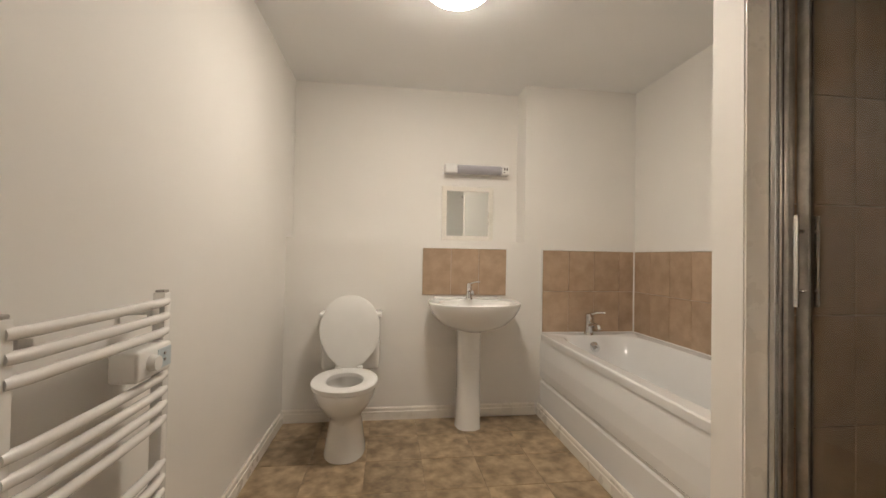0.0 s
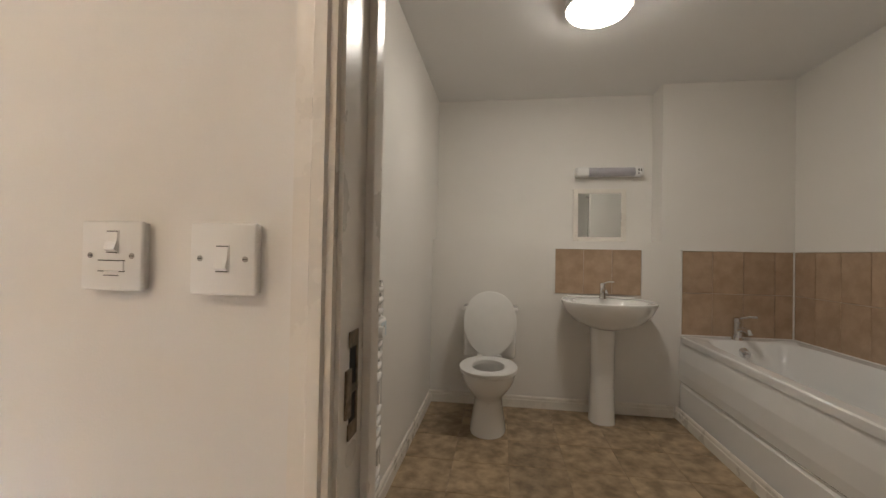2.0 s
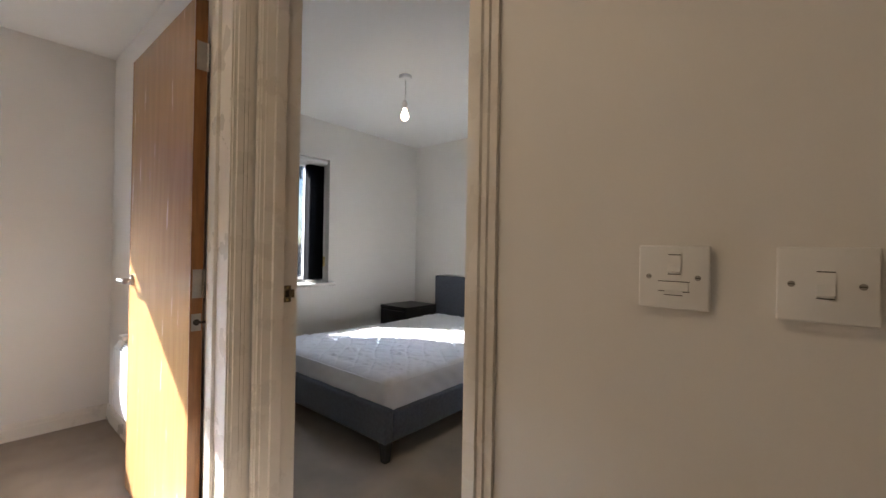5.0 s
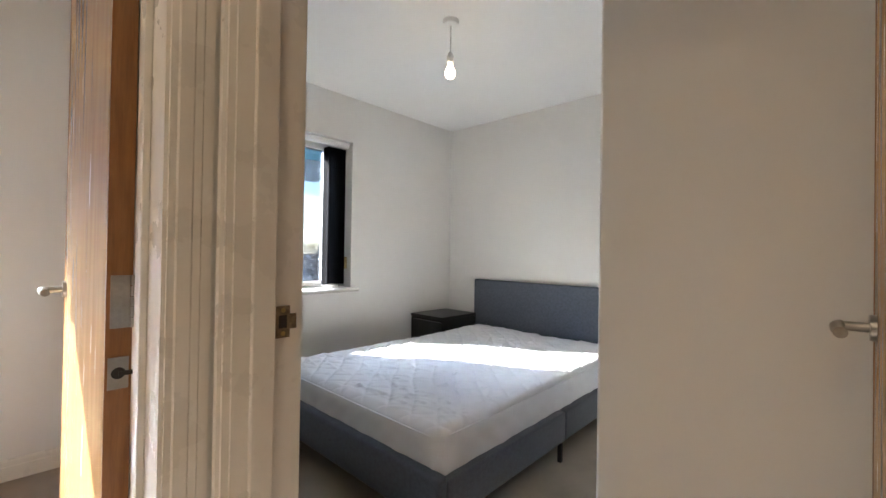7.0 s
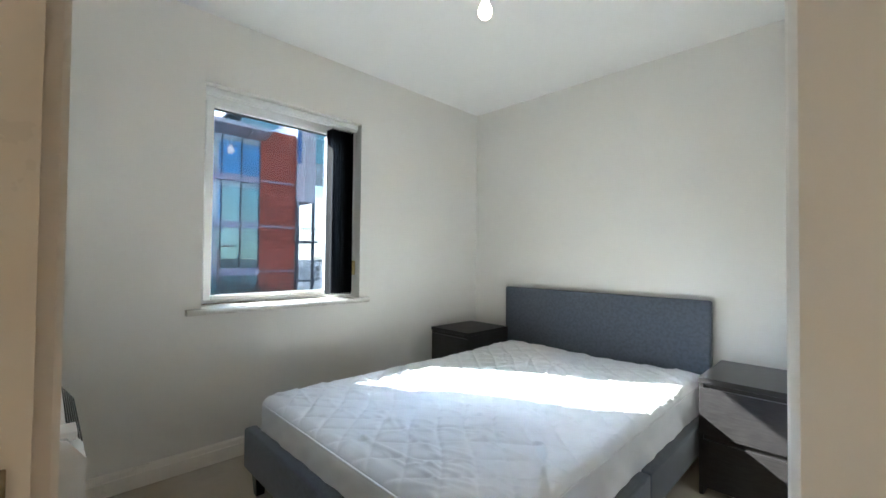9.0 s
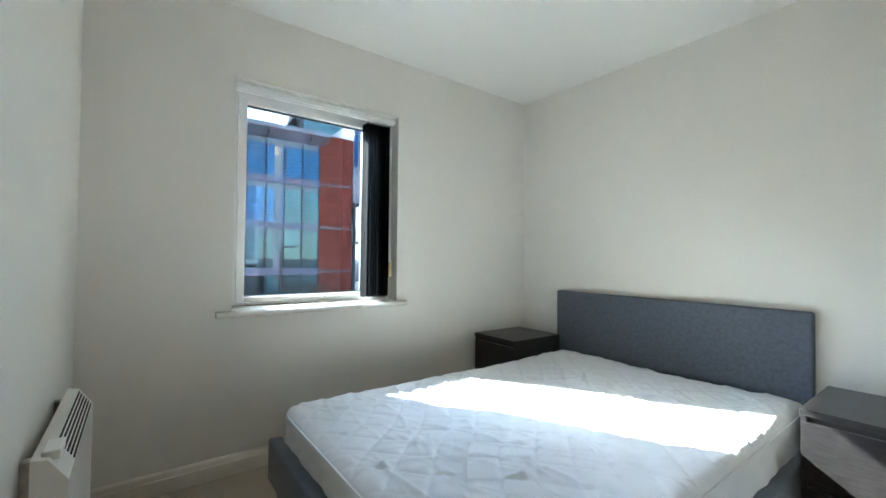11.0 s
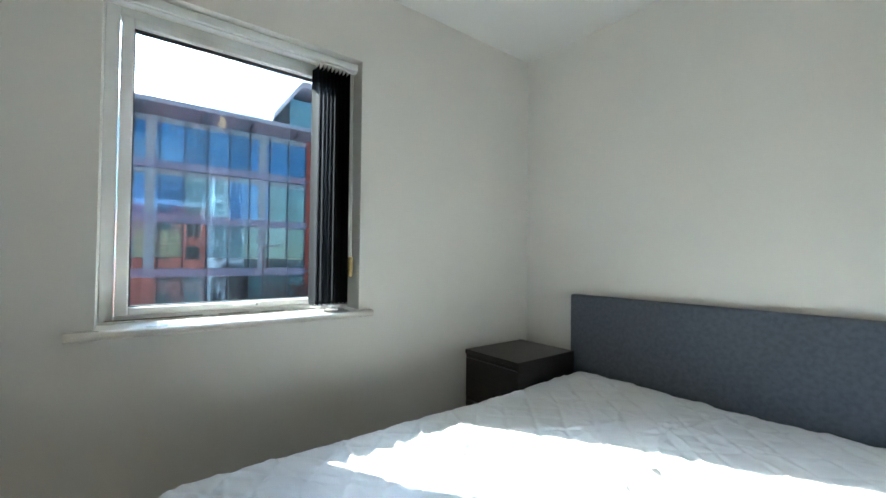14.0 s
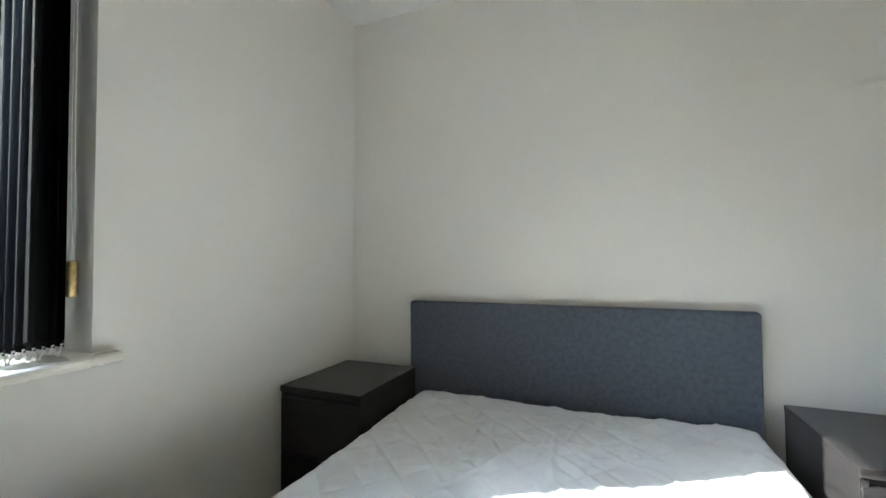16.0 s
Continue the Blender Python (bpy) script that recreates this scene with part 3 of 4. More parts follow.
def mattress_mesh():
    nu, nv = 300, 400
    cx, cy = (MX0 + MX1) / 2, (MY0 + MY1) / 2
    hx, hy, r = (MX1 - MX0) / 2, (MY1 - MY0) / 2, 0.04
    ext = MZ1 - MZ0 - 0.025
    u, v = np.meshgrid(np.linspace(-1, 1, nu + 1) * (hx + ext), np.linspace(-1, 1, nv + 1) * (hy + ext))
    ou, ov = np.maximum(0, np.abs(u) - (hx - r)), np.maximum(0, np.abs(v) - (hy - r))
    o = np.hypot(ou, ov)
    arc = r * math.pi / 2
    turn = np.minimum(o, arc) / r
    out = r * np.sin(turn)
    down = np.where(o < arc, r * (1 - np.cos(turn)), r + o - arc)
    safe = np.maximum(o, 1e-9)
    x = np.copysign(np.minimum(np.abs(u), hx - r) + out * ou / safe, u)
    y = np.copysign(np.minimum(np.abs(v), hy - r) + out * ov / safe, v)
    # stitched diamonds
    wob = 0.012 * np.sin(u * 9 + 2 * np.sin(v * 5)) + 0.01 * np.sin(v * 11 + u * 4)
    p, q = (u + v + wob) / 0.16, (u - v + wob) / 0.16
    seam = np.minimum(0.5 - np.abs(p % 1 - 0.5), 0.5 - np.abs(q % 1 - 0.5)) * 0.16
    lift = 0.0085 * (1 - np.exp(-seam / 0.013))
    # creases: sharp ridges that run mostly across the bed, with pulls toward the corners
    rng2 = random.Random(11)
    for k in range(190):
        fx, fy = rng2.uniform(-hx, hx), rng2.uniform(-hy, hy)
        fa = rng2.gauss(0.55, 0.5) if k % 3 else rng2.uniform(0, math.pi)
        fl, fh, fw = rng2.uniform(0.06, 0.42), rng2.uniform(0.002, 0.008), rng2.uniform(0.006, 0.013)
        along = (u - fx) * math.cos(fa) + (v - fy) * math.sin(fa)
        bend = rng2.uniform(0.01, 0.04) * np.sin(along * rng2.uniform(8, 18) + rng2.uniform(0, 6))
        across = -(u - fx) * math.sin(fa) + (v - fy) * math.cos(fa) + bend
        lift += fh * np.exp(-np.abs(across / fw) ** 1.5) * np.maximum(0, 1 - (along / fl) ** 2)
    for k in range(26):
        a, b, ph = rng2.uniform(-9, 9), rng2.uniform(-9, 9), rng2.uniform(0, 6)
        lift += 0.0011 * np.sin(u * a + v * b + ph)
    lift = lift * np.clip((arc - o) / arc, 0, 1)
    hang = np.clip((o - arc) * 9, 0, 1)
    side = hang * (0.003 * np.sin(u * 23 + v * 19) + 0.0025 * np.sin(u * 51 - v * 47 + 1.3) + 0.004 * np.sin(o * 38))
    x = x + np.where(ou > ov, np.sign(u) * side, 0)
    y = y + np.where(ov >= ou, np.sign(v) * side, 0)
    z = np.maximum(MZ0, MZ1 - 0.012 - down + lift)
    bm = bmesh.new()
    grid = [[bm.verts.new((cx + x[j, i], cy + y[j, i], z[j, i])) for i in range(nu + 1)] for j in range(nv + 1)]
    for j in range(nv):
        for i in range(nu):
            bm.faces.new((grid[j][i], grid[j][i + 1], grid[j + 1][i + 1], grid[j + 1][i]))
    rim = grid[0] + [row[-1] for row in grid[1:]] + grid[-1][-2::-1] + [row[0] for row in grid[-2:0:-1]]
    bm.faces.new(rim[::-1])
    return bm


mattress = thing("mattress", "white mattress in a rumpled quilted protector, on the bed", "mattress", at=(bo.x, bo.y, MZ0))
bo = Vector((bo.x, bo.y, MZ0))
mt = part("quilted_cover", rel(mattress_mesh()), M_QUILT, mattress)
pp = bmesh.new()
ring = oval((MX0 + MX1) / 2, (MY0 + MY1) / 2, MZ1 - 0.038, (MX1 - MX0) / 2 + 0.001, (MY1 - MY0) / 2 + 0.001, 120, 26)
tube(pp, ring + [ring[0]], 0.0035, 6)
part("piping", rel(pp), M_QUILT, mattress, "white stitched edge", True)
mt.data.polygons.foreach_set("use_smooth", [True] * len(mt.data.polygons))


def nightstand():
    root = thing("nightstand", "black-brown two drawer chest standing on the carpet", "nightstand", "nightstands beside the bed")
    w, d, h = 0.40, 0.475, 0.553
    part("body", boxes((-w / 2, -w / 2 + 0.018, 0.0, d, 0, h - 0.025), (w / 2 - 0.018, w / 2, 0.0, d, 0, h - 0.025), (-w / 2 + 0.018, w / 2 - 0.018, d - 0.012, d, 0.02, h - 0.025), (-w / 2 + 0.018, w / 2 - 0.018, 0.02, d - 0.012, 0.03, 0.045)), M_BLACKWOOD, root)
    part("top", boxes((-w / 2 - 0.002, w / 2 + 0.002, -0.008, d, h - 0.025, h, 0.002)), M_BLACKWOOD, root)
    for z0, z1 in ((0.04, 0.262), (0.286, 0.505)):
        dr = part("drawer_front", boxes((-w / 2 + 0.003, w / 2 - 0.003, -0.006, 0.012, z0, z1, 0.0015)), M_BLACKWOOD, root)
        part("drawer_box", boxes((-w / 2 + 0.03, w / 2 - 0.03, 0.012, d - 0.05, z0 + 0.02, z1 - 0.03)), M_DARK, dr)
        # near-black strip set in the grip gap to darken it
        part("grip_recess", boxes((-w / 2 + 0.018, w / 2 - 0.018, 0.014, 0.024, z1, z1 + 0.02)), M_DARK, dr)
    return root


ns = nightstand()
ns.matrix_basis = pose(-3.09, -0.30, 0)
ns2 = copy_thing(ns, pose(-1.212, -0.30, 0))

# pendant lamp
PX, PY = -1.934, -1.293
pend = thing("pendant_lamp", "bare lit bulb hanging on a white cord", "ceiling lamp", at=(PX, PY, ZC))
pr = bmesh.new()
loft(pr, [oval(0, 0, z, r, r, 28) for z, r in ((0, 0.045), (-0.012, 0.045), (-0.022, 0.04), (-0.028, 0.02))])
part("ceiling_rose", pr, M_PLASTIC, pend, "", True)
pc = bmesh.new()
tube(pc, [(0, 0, -0.027), (0.0005, 0, -0.1), (0, 0, -0.18)], 0.003, 8)
part("cord", pc, M_CREAMCORD, pend)
ph = bmesh.new()
loft(ph, [oval(0, 0, z, r, r, 24) for z, r in ((-0.175, 0.008), (-0.18, 0.014), (-0.195, 0.016), (-0.197, 0.021), (-0.212, 0.021), (-0.214, 0.018), (-0.228, 0.018), (-0.23, 0.015), (-0.236, 0.015))])
part("lamp_holder", ph, M_PLASTIC, pend, "", True)
pb = bmesh.new()
loft(pb, [oval(0, 0, z, r, r, 24) for z, r in ((-0.234, 0.0135), (-0.252, 0.0145), (-0.266, 0.022), (-0.28, 0.0275), (-0.294, 0.0285), (-0.306, 0.025), (-0.316, 0.017), (-0.321, 0.006))])
part("bulb", pb, M_BULB, pend, "lit pearl bulb", True)


def panel_heater(name, label, length):
    """Slim convector with a slotted sloping top; stands off a wall that faces +y. Origin: low end at the wall."""
    root = thing(name, label, "heater")
    bm = bmesh.new()
    prof = [(0.025, 0), (0.088, 0), (0.092, 0.006), (0.092, 0.34), (0.055, 0.395), (0.025, 0.4)]
    loft(bm, [[Vector((x, y, z)) for y, z in prof] for x in (0, length)])
    part("case", bm, M_ENAMEL, root)
    # slots are dark strips laid on the closed case, shade as colour
    for i in range(6):
        f = (i + 0.5) / 6
        y, z = 0.092 - 0.037 * f, 0.34 + 0.055 * f
        part("slot", boxes((0.03, length - 0.12, y - 0.0015, y + 0.0025, z - 0.001, z + 0.0025)), M_DARK, root)
    for bx in (0.05, length - 0.08):
        part("bracket", boxes((bx, bx + 0.03, 0, 0.025, 0.05, 0.38)), M_STEEL, root)
    part("control", boxes((length - 0.105, length - 0.02, 0.04, 0.075, 0.385, 0.408, 0.003)), M_PLASTIC, root, "white control knob panel")
    return root


panel_heater("panel_heater", "slim white electric panel heater on the wall", 0.62).matrix_basis = pose(-2.9, SY, 0.245)
panel_heater("panel_heater_second_room", "slim white panel heater in the second room", 0.6).matrix_basis = pose(-2.1, HY, 0.25, 0, 0, 180)
bpy.data.objects["panel_heater_second_room"].name = "panel_heater"


# ---- hall switches ----
def switch_plate(name, x0, z0, label, fused):
    """Square accessory on the hall wall, which faces -y."""
    s = 0.086
    root = thing(name, label, "switch", "switches on the hall wall", (x0, HY, z0))
    part("back_box", boxes((0.002, s - 0.002, -0.006, 0, 0.002, s - 0.002)), M_PLASTIC, root)
    part("plate", boxes((0, s, -0.0135, -0.006, 0, s, 0.0025, 3)), M_PLASTIC, root, "", True)
    for x in (0.0135, s - 0.0135):
        sc = bmesh.new()
        cylinder(sc, (x, -0.0132, s * 0.5), (x, -0.0142, s * 0.5), 0.0036, n=14)
        scr = part("screw", sc, M_STEEL, root)
        # screw slot drawn as a dark sliver in place of a shaded cut
        part("slot", boxes((x - 0.0028, x + 0.0028, -0.0146, -0.0141, s * 0.5 - 0.0005, s * 0.5 + 0.0005)), M_DARK, scr)
    if fused:
        cx, cz = s / 2 + 0.002, s * 0.70
    else:
        cx, cz = s / 2, s * 0.5
    hh = 0.021 if fused else 0.024
    part("rocker_frame", boxes((cx - 0.009, cx + 0.009, -0.0144, -0.013, cz - hh * 0.7, cz + hh * 0.7, 0.0005)), M_PLASTIC, root)
    rk = bmesh.new()
    loft(rk, [[Vector((x, y, z)) for y, z in ((-0.0135, cz - hh * 0.6), (-0.0195, cz - hh * 0.45), (-0.0155, cz + hh * 0.05), (-0.0148, cz + hh * 0.6), (-0.0135, cz + hh * 0.6))] for x in (cx - 0.0075, cx + 0.0075)])
    part("rocker", rk, M_PLASTIC, root)
    # dark slivers above and below the rocker, for shade in its gaps
    for gz in (-0.66, 0.6):
        part("rocker_gap", boxes((cx - 0.0078, cx + 0.0078, -0.0146, -0.0143, cz + hh * gz, cz + hh * (gz + 0.05))), M_DARK, root)
    if fused:
        part("fuse_carrier", boxes((0.026, 0.062, -0.0152, -0.013, 0.024, 0.036, 0.0008)), M_PLASTIC, root)
        # lines round the fuse carrier: its shaded gaps as dark strips
        part("fuse_slot", boxes((0.025, 0.063, -0.0142, -0.0134, 0.0365, 0.0375), (0.025, 0.033, -0.0142, -0.0134, 0.023, 0.024), (0.055, 0.063, -0.0142, -0.0134, 0.023, 0.024), (0.033, 0.055, -0.0142, -0.0134, 0.018, 0.019)), M_DARK, root)
    return root


switch_plate("fan_isolator_switch", 0.1605, 1.0855, "square white plastic switch with two steel screws", False)
switch_plate("fused_spur_switch", 0.0085, 1.0865, "square white fused switch with a small fuse slot", True)


# ---- bathroom ----
def tiles(parent, axis, face, way, us, zs, w, h, gap=0.003, thick=0.006):
    """Wall tiles as single pieces that share one mesh per size. us: (start, end) along the wall, zs likewise."""
    cache = {}
    u = us[0]
    while u < us[1] - 0.01:
        ww = min(w, us[1] - u)
        z = zs[0]
        while z < zs[1] - 0.01:
            hh = min(h, zs[1] - z)
            key = (round(ww, 4), round(hh, 4))
            if key not in cache:
                bm = bmesh.new()
                a, b, t = ww - gap, hh - gap, thick
                ch = 0.0015
                if axis == "x":
                    loft(bm, [[Vector((p * (a - 2 * e) / 2, way * d, q * (b - 2 * e) / 2)) for p, q in ((-1, -1), (1, -1), (1, 1), (-1, 1))] for d, e in ((0, 0), (t - ch, 0), (t, ch))])
                else:
                    loft(bm, [[Vector((way * d, p * (a - 2 * e) / 2, q * (b - 2 * e) / 2)) for p, q in ((-1, -1), (1, -1), (1, 1), (-1, 1))] for d, e in ((0, 0), (t - ch, 0), (t, ch))])
                cache[key] = mesh_of("tile", bm, M_TILE)
            ob = new("tile", cache[key])
            ob.parent = parent
            mid = (u + ww / 2, face) if axis == "x" else (face, u + ww / 2)
            ob.location = (mid[0], mid[1], z + hh / 2)
            z += h
        u += w


# ceiling lamp
cl = thing("ceiling_light", "round white lit flush ceiling light", "ceiling light", at=(0.985, -1.07, ZC))
cb = bmesh.new()
loft(cb, [oval(0, 0, z, r, r, 40) for z, r in ((0, 0.156), (-0.04, 0.16), (-0.052, 0.158), (-0.052, 0.15), (-0.046, 0.147))])
part("base", cb, M_PLASTIC, cl, "", True)
cdm = bmesh.new()
loft(cdm, [oval(0, 0, z, r, r, 40) for z, r in ((-0.046, 0.146), (-0.056, 0.146), (-0.07, 0.138), (-0.083, 0.115), (-0.092, 0.075), (-0.095, 0.03))])
part("diffuser", cdm, M_DOME, cl, "glowing opal dome", True)

# unseen copy of the lamp, added out of view as fill for the hall
hall_fill = copy_thing(cl, pose(-0.55, -3.75, ZC))
hall_fill_mesh = bpy.data.objects["diffuser"].data.copy()
hall_fill_mesh.materials[0] = M_HALLFILL
for child in hall_fill.children:
    if child.name.startswith("diffuser"):
        child.data = hall_fill_mesh
tagged(hall_fill, "unseen flush ceiling light added to brighten the hall", "ceiling light")
# towel radiator on the left wall
rad = thing("towel_radiator", "white ladder towel radiator with an electric control", "towel radiator", at=(0.0, -1.9, 0.0))
bo = Vector((0.0, -1.9, 0.0))
for y in (-1.655, -2.135):
    p = part("post", rel(boxes((0.062, 0.094, y - 0.016, y + 0.016, 0.27, 1.03, 0.004, 2))), M_ENAMEL, rad, "", True)
    part("cap", rel(boxes((0.066, 0.09, y - 0.012, y + 0.012, 1.03, 1.037, 0.002))), M_STEEL, p, "grey end cap")
for z in (1.005, 0.965, 0.925, 0.805, 0.765, 0.725, 0.685, 0.565, 0.525, 0.485, 0.445, 0.34, 0.30):
    b = bmesh.new()
    tube(b, [(0.088, -2.135, z), (0.097, -2.09, z), (0.100, -1.895, z), (0.097, -1.70, z), (0.088, -1.655, z)], 0.0115, 14)
    part("rung", rel(b), M_ENAMEL, rad, "", True)
for y in (-1.70, -2.09):
    for z in (0.985, 0.40):
        b = bmesh.new()
        cylinder(b, (0, y, z), (0.075, y, z), 0.013, 0.011, 14)
        box(b, 0.072, 0.088, y - 0.016, y + 0.016, z - 0.016, z + 0.016, 0.003)
        part("bracket", rel(b), M_PLASTIC, rad, "wall bracket", True)
ct = part("control_box", rel(boxes((0.052, 0.118, -1.83, -1.675, 0.828, 0.905, 0.01, 3))), M_PLASTIC, rad, "white thermostat box", True)
kb = bmesh.new()
cylinder(kb, (0.118, -1.775, 0.866), (0.136, -1.775, 0.866), 0.021, 0.018, 20)
part("knob", rel(kb), M_PLASTIC, ct, "round white knob", True)
part("panel", rel(boxes((0.1175, 0.1195, -1.745, -1.685, 0.842, 0.892, 0.0005))), material("pale_blue_panel", (0.6, 0.68, 0.72), 0.4), ct, "pale blue printed panel")
for z in (0.858, 0.874):
    part("button", rel(boxes((0.119, 0.121, -1.72, -1.712, z, z + 0.006))), M_STEEL, ct)


# toilet
TX = 0.462
wc = thing("toilet", "white ceramic toilet with the seat lid raised", "toilet", at=(TX, -0.35, 0))
bo = Vector((TX, -0.35, 0))
b = bmesh.new()
loft(b, [oval(TX, cy, z, rx, ry, 40, pw) for z, cy, rx, ry, pw in (
    (0, -0.40, 0.118, 0.195, 2.3), (0.012, -0.40, 0.118, 0.195, 2.3), (0.10, -0.395, 0.103, 0.175, 2.2), (0.19, -0.39, 0.092, 0.165, 2.1),
    (0.225, -0.395, 0.098, 0.18, 2.1), (0.27, -0.42, 0.128, 0.225, 2.1), (0.33, -0.445, 0.163, 0.25, 2.1), (0.375, -0.452, 0.175, 0.252, 2.1), (0.395, -0.452, 0.178, 0.253, 2.1),
    (0.398, -0.452, 0.172, 0.247, 2.1), (0.394, -0.47, 0.125, 0.18, 2.0), (0.33, -0.47, 0.112, 0.165, 2.0), (0.25, -0.455, 0.07, 0.09, 2.0), (0.215, -0.45, 0.045, 0.05, 2.0))])
part("bowl", rel(b), M_CERAMIC, wc, "", True)
part("soil_pipe", rel(boxes((TX - 0.05, TX + 0.05, -0.24, -0.004, 0.1, 0.21, 0.03, 3))), M_CERAMIC, wc, "", True)
part("shelf", rel(boxes((TX - 0.12, TX + 0.12, -0.27, -0.02, 0.33, 0.395, 0.02, 3))), M_CERAMIC, wc, "", True)
s = bmesh.new()
outer, inner = [], []
rings = []
for z, rx, ry, irx, iry in ((0.400, 0.182, 0.228, 0.108, 0.15), (0.424, 0.186, 0.232, 0.104, 0.146), (0.430, 0.178, 0.224, 0.112, 0.154)):
    rings.append((oval(TX, -0.478, z, rx, ry, 40, 2.15), oval(TX, -0.485, z, irx, iry, 40, 2.1)))
loft(s, [rings[0][1], rings[0][0], rings[1][0], rings[2][0], rings[2][1], rings[1][1], rings[0][1]], False, False)
part("seat", rel(s), M_PLASTIC, wc, "glossy white seat", True)
ld = bmesh.new()
lrings = []
for d, e in ((0, 0.006), (0.004, 0), (0.016, 0), (0.022, 0.012)):
    ring = []
    for i in range(44):
        a = 2 * math.pi * i / 44
        c, sn = math.cos(a), math.sin(a)
        vz = sn
        wx = (0.186 - e) * math.copysign(abs(c) ** 0.92, c) * (1 - 0.26 * max(0, -vz) ** 1.6)
        hz = 0.653 + (0.227 - e) * math.copysign(abs(sn) ** 0.9, sn)
        ring.append(Vector((TX + wx, -0.245 - d + (hz - 0.43) * 0.09, hz)))
    lrings.append(ring)
loft(ld, lrings)
part("lid", rel(ld), M_PLASTIC, wc, "raised glossy white lid", True)
for hx in (-0.085, 0.05):
    part("lid_hinge", rel(boxes((TX + hx, TX + hx + 0.035, -0.275, -0.235, 0.398, 0.44, 0.006))), M_PLASTIC, wc, "", True)
part("cistern", rel(boxes((TX - 0.185, TX + 0.185, -0.185, -0.004, 0.395, 0.735, 0.025, 3))), M_CERAMIC, wc, "", True)
part("cistern_lid", rel(boxes((TX - 0.198, TX + 0.198, -0.196, -0.003, 0.736, 0.765, 0.01, 3))), M_CERAMIC, wc, "", True)

# basin on its pedestal
SX = 1.268
bs = thing("washbasin", "white ceramic basin on a pedestal, with chrome mixer", "washbasin", at=(SX, -0.2, 0))
bo = Vector((SX, -0.2, 0))
FL = -0.004
b = bmesh.new()
loft(b, [oval(SX, cy, z, rx, ry, 48, pw, FL) for z, cy, rx, ry, pw in (
    (0.645, -0.17, 0.085, 0.10, 2.2), (0.665, -0.175, 0.15, 0.15, 2.2), (0.70, -0.18, 0.225, 0.20, 2.3), (0.76, -0.185, 0.28, 0.235, 2.4), (0.815, -0.19, 0.305, 0.25, 2.5), (0.835, -0.19, 0.308, 0.252, 2.5),
    (0.842, -0.19, 0.302, 0.246, 2.5), (0.838, -0.235, 0.245, 0.165, 2.3), (0.80, -0.235, 0.225, 0.15, 2.2), (0.735, -0.23, 0.15, 0.10, 2.1), (0.712, -0.23, 0.04, 0.03, 2.0))])
part("bowl", rel(b), M_CERAMIC, bs, "", True)
part("upstand", rel(boxes((SX - 0.25, SX + 0.22, -0.05, FL, 0.838, 0.857, 0.008, 3))), M_CERAMIC, bs, "", True)
b = bmesh.new()
loft(b, [oval(SX - 0.022, -0.14, z, rx, ry, 36, 2.6) for z, rx, ry in ((0, 0.086, 0.108), (0.03, 0.083, 0.105), (0.3, 0.077, 0.098), (0.55, 0.078, 0.098), (0.67, 0.082, 0.102))])
part("pedestal", rel(b), M_CERAMIC, bs, "", True)


def mixer(parent, x, y, z, size=1.0):
    b = bmesh.new()
    cylinder(b, (x, y, z), (x, y, z + 0.012 * size), 0.026 * size, 0.024 * size, 20)
    cylinder(b, (x, y, z + 0.012 * size), (x, y, z + 0.085 * size), 0.021 * size, 0.019 * size, 20)
    tube(b, [(x, y - 0.01 * size, z + 0.05 * size), (x, y - 0.06 * size, z + 0.062 * size), (x, y - 0.105 * size, z + 0.058 * size), (x, y - 0.112 * size, z + 0.045 * size)], 0.0115 * size, 12)
    body = part("mixer_tap", rel(b), M_CHROME, parent, "chrome mixer tap", True)
    c = bmesh.new()
    loft(c, [oval(x, y, z + q * size, r * size, r * size, 20) for q, r in ((0.085, 0.0195), (0.098, 0.021), (0.11, 0.017), (0.115, 0.006))])
    tube(c, [(x, y, z + 0.105 * size), (x + 0.035 * size, y - 0.035 * size, z + 0.122 * size), (x + 0.062 * size, y - 0.06 * size, z + 0.124 * size)], 0.006 * size, 10)
    part("lever", rel(c), M_CHROME, body, "", True)


mixer(bs, SX - 0.012, -0.085, 0.845)
wst = bmesh.new()
cylinder(wst, (SX, -0.23, 0.711), (SX, -0.23, 0.7155), 0.03, 0.028, 20)
part("waste", rel(wst), M_CHROME, bs, "chrome waste")

# bath
BTX0 = 1.80
bath = thing("bathtub", "white acrylic bath with a moulded front panel", "bathtub", at=(2.17, -0.85, 0))
bo = Vector((2.17, -0.85, 0))
b = bmesh.new()
cx, cy = 2.173, -0.90
def rrect(cx, cy, hx, hy, z, pw, n=56):
    return oval(cx, cy, z, hx, hy, n, pw)
loft(b, [rrect(cx, cy, hx, hy, z, pw) for z, hx, hy, pw in (
    (0.548, 0.373, 0.888, 40), (0.585, 0.374, 0.889, 40), (0.592, 0.368, 0.884, 40), (0.590, 0.30, 0.80, 6), (0.575, 0.29, 0.785, 5.5), (0.40, 0.265, 0.72, 4.5), (0.26, 0.24, 0.66, 4.0), (0.205, 0.20, 0.60, 3.5), (0.195, 0.05, 0.2, 2.5))], False, True)
part("tub", rel(b), M_ACRYLIC, bath, "", True)
pn = bmesh.new()
prof = [(0.004, 0.0), (0.002, 0.24), (0.010, 0.252), (0.010, 0.264), (-0.001, 0.274), (-0.007, 0.33), (-0.008, 0.43), (-0.002, 0.52), (0.002, 0.547), (0.03, 0.547), (0.03, 0.0)]
loft(pn, [[Vector((BTX0 + 0.008 + d, y, z)) for d, z in prof] for y in (-1.785, -0.012)])
part("front_panel", rel(pn), M_ACRYLIC, bath, "moulded white panel")
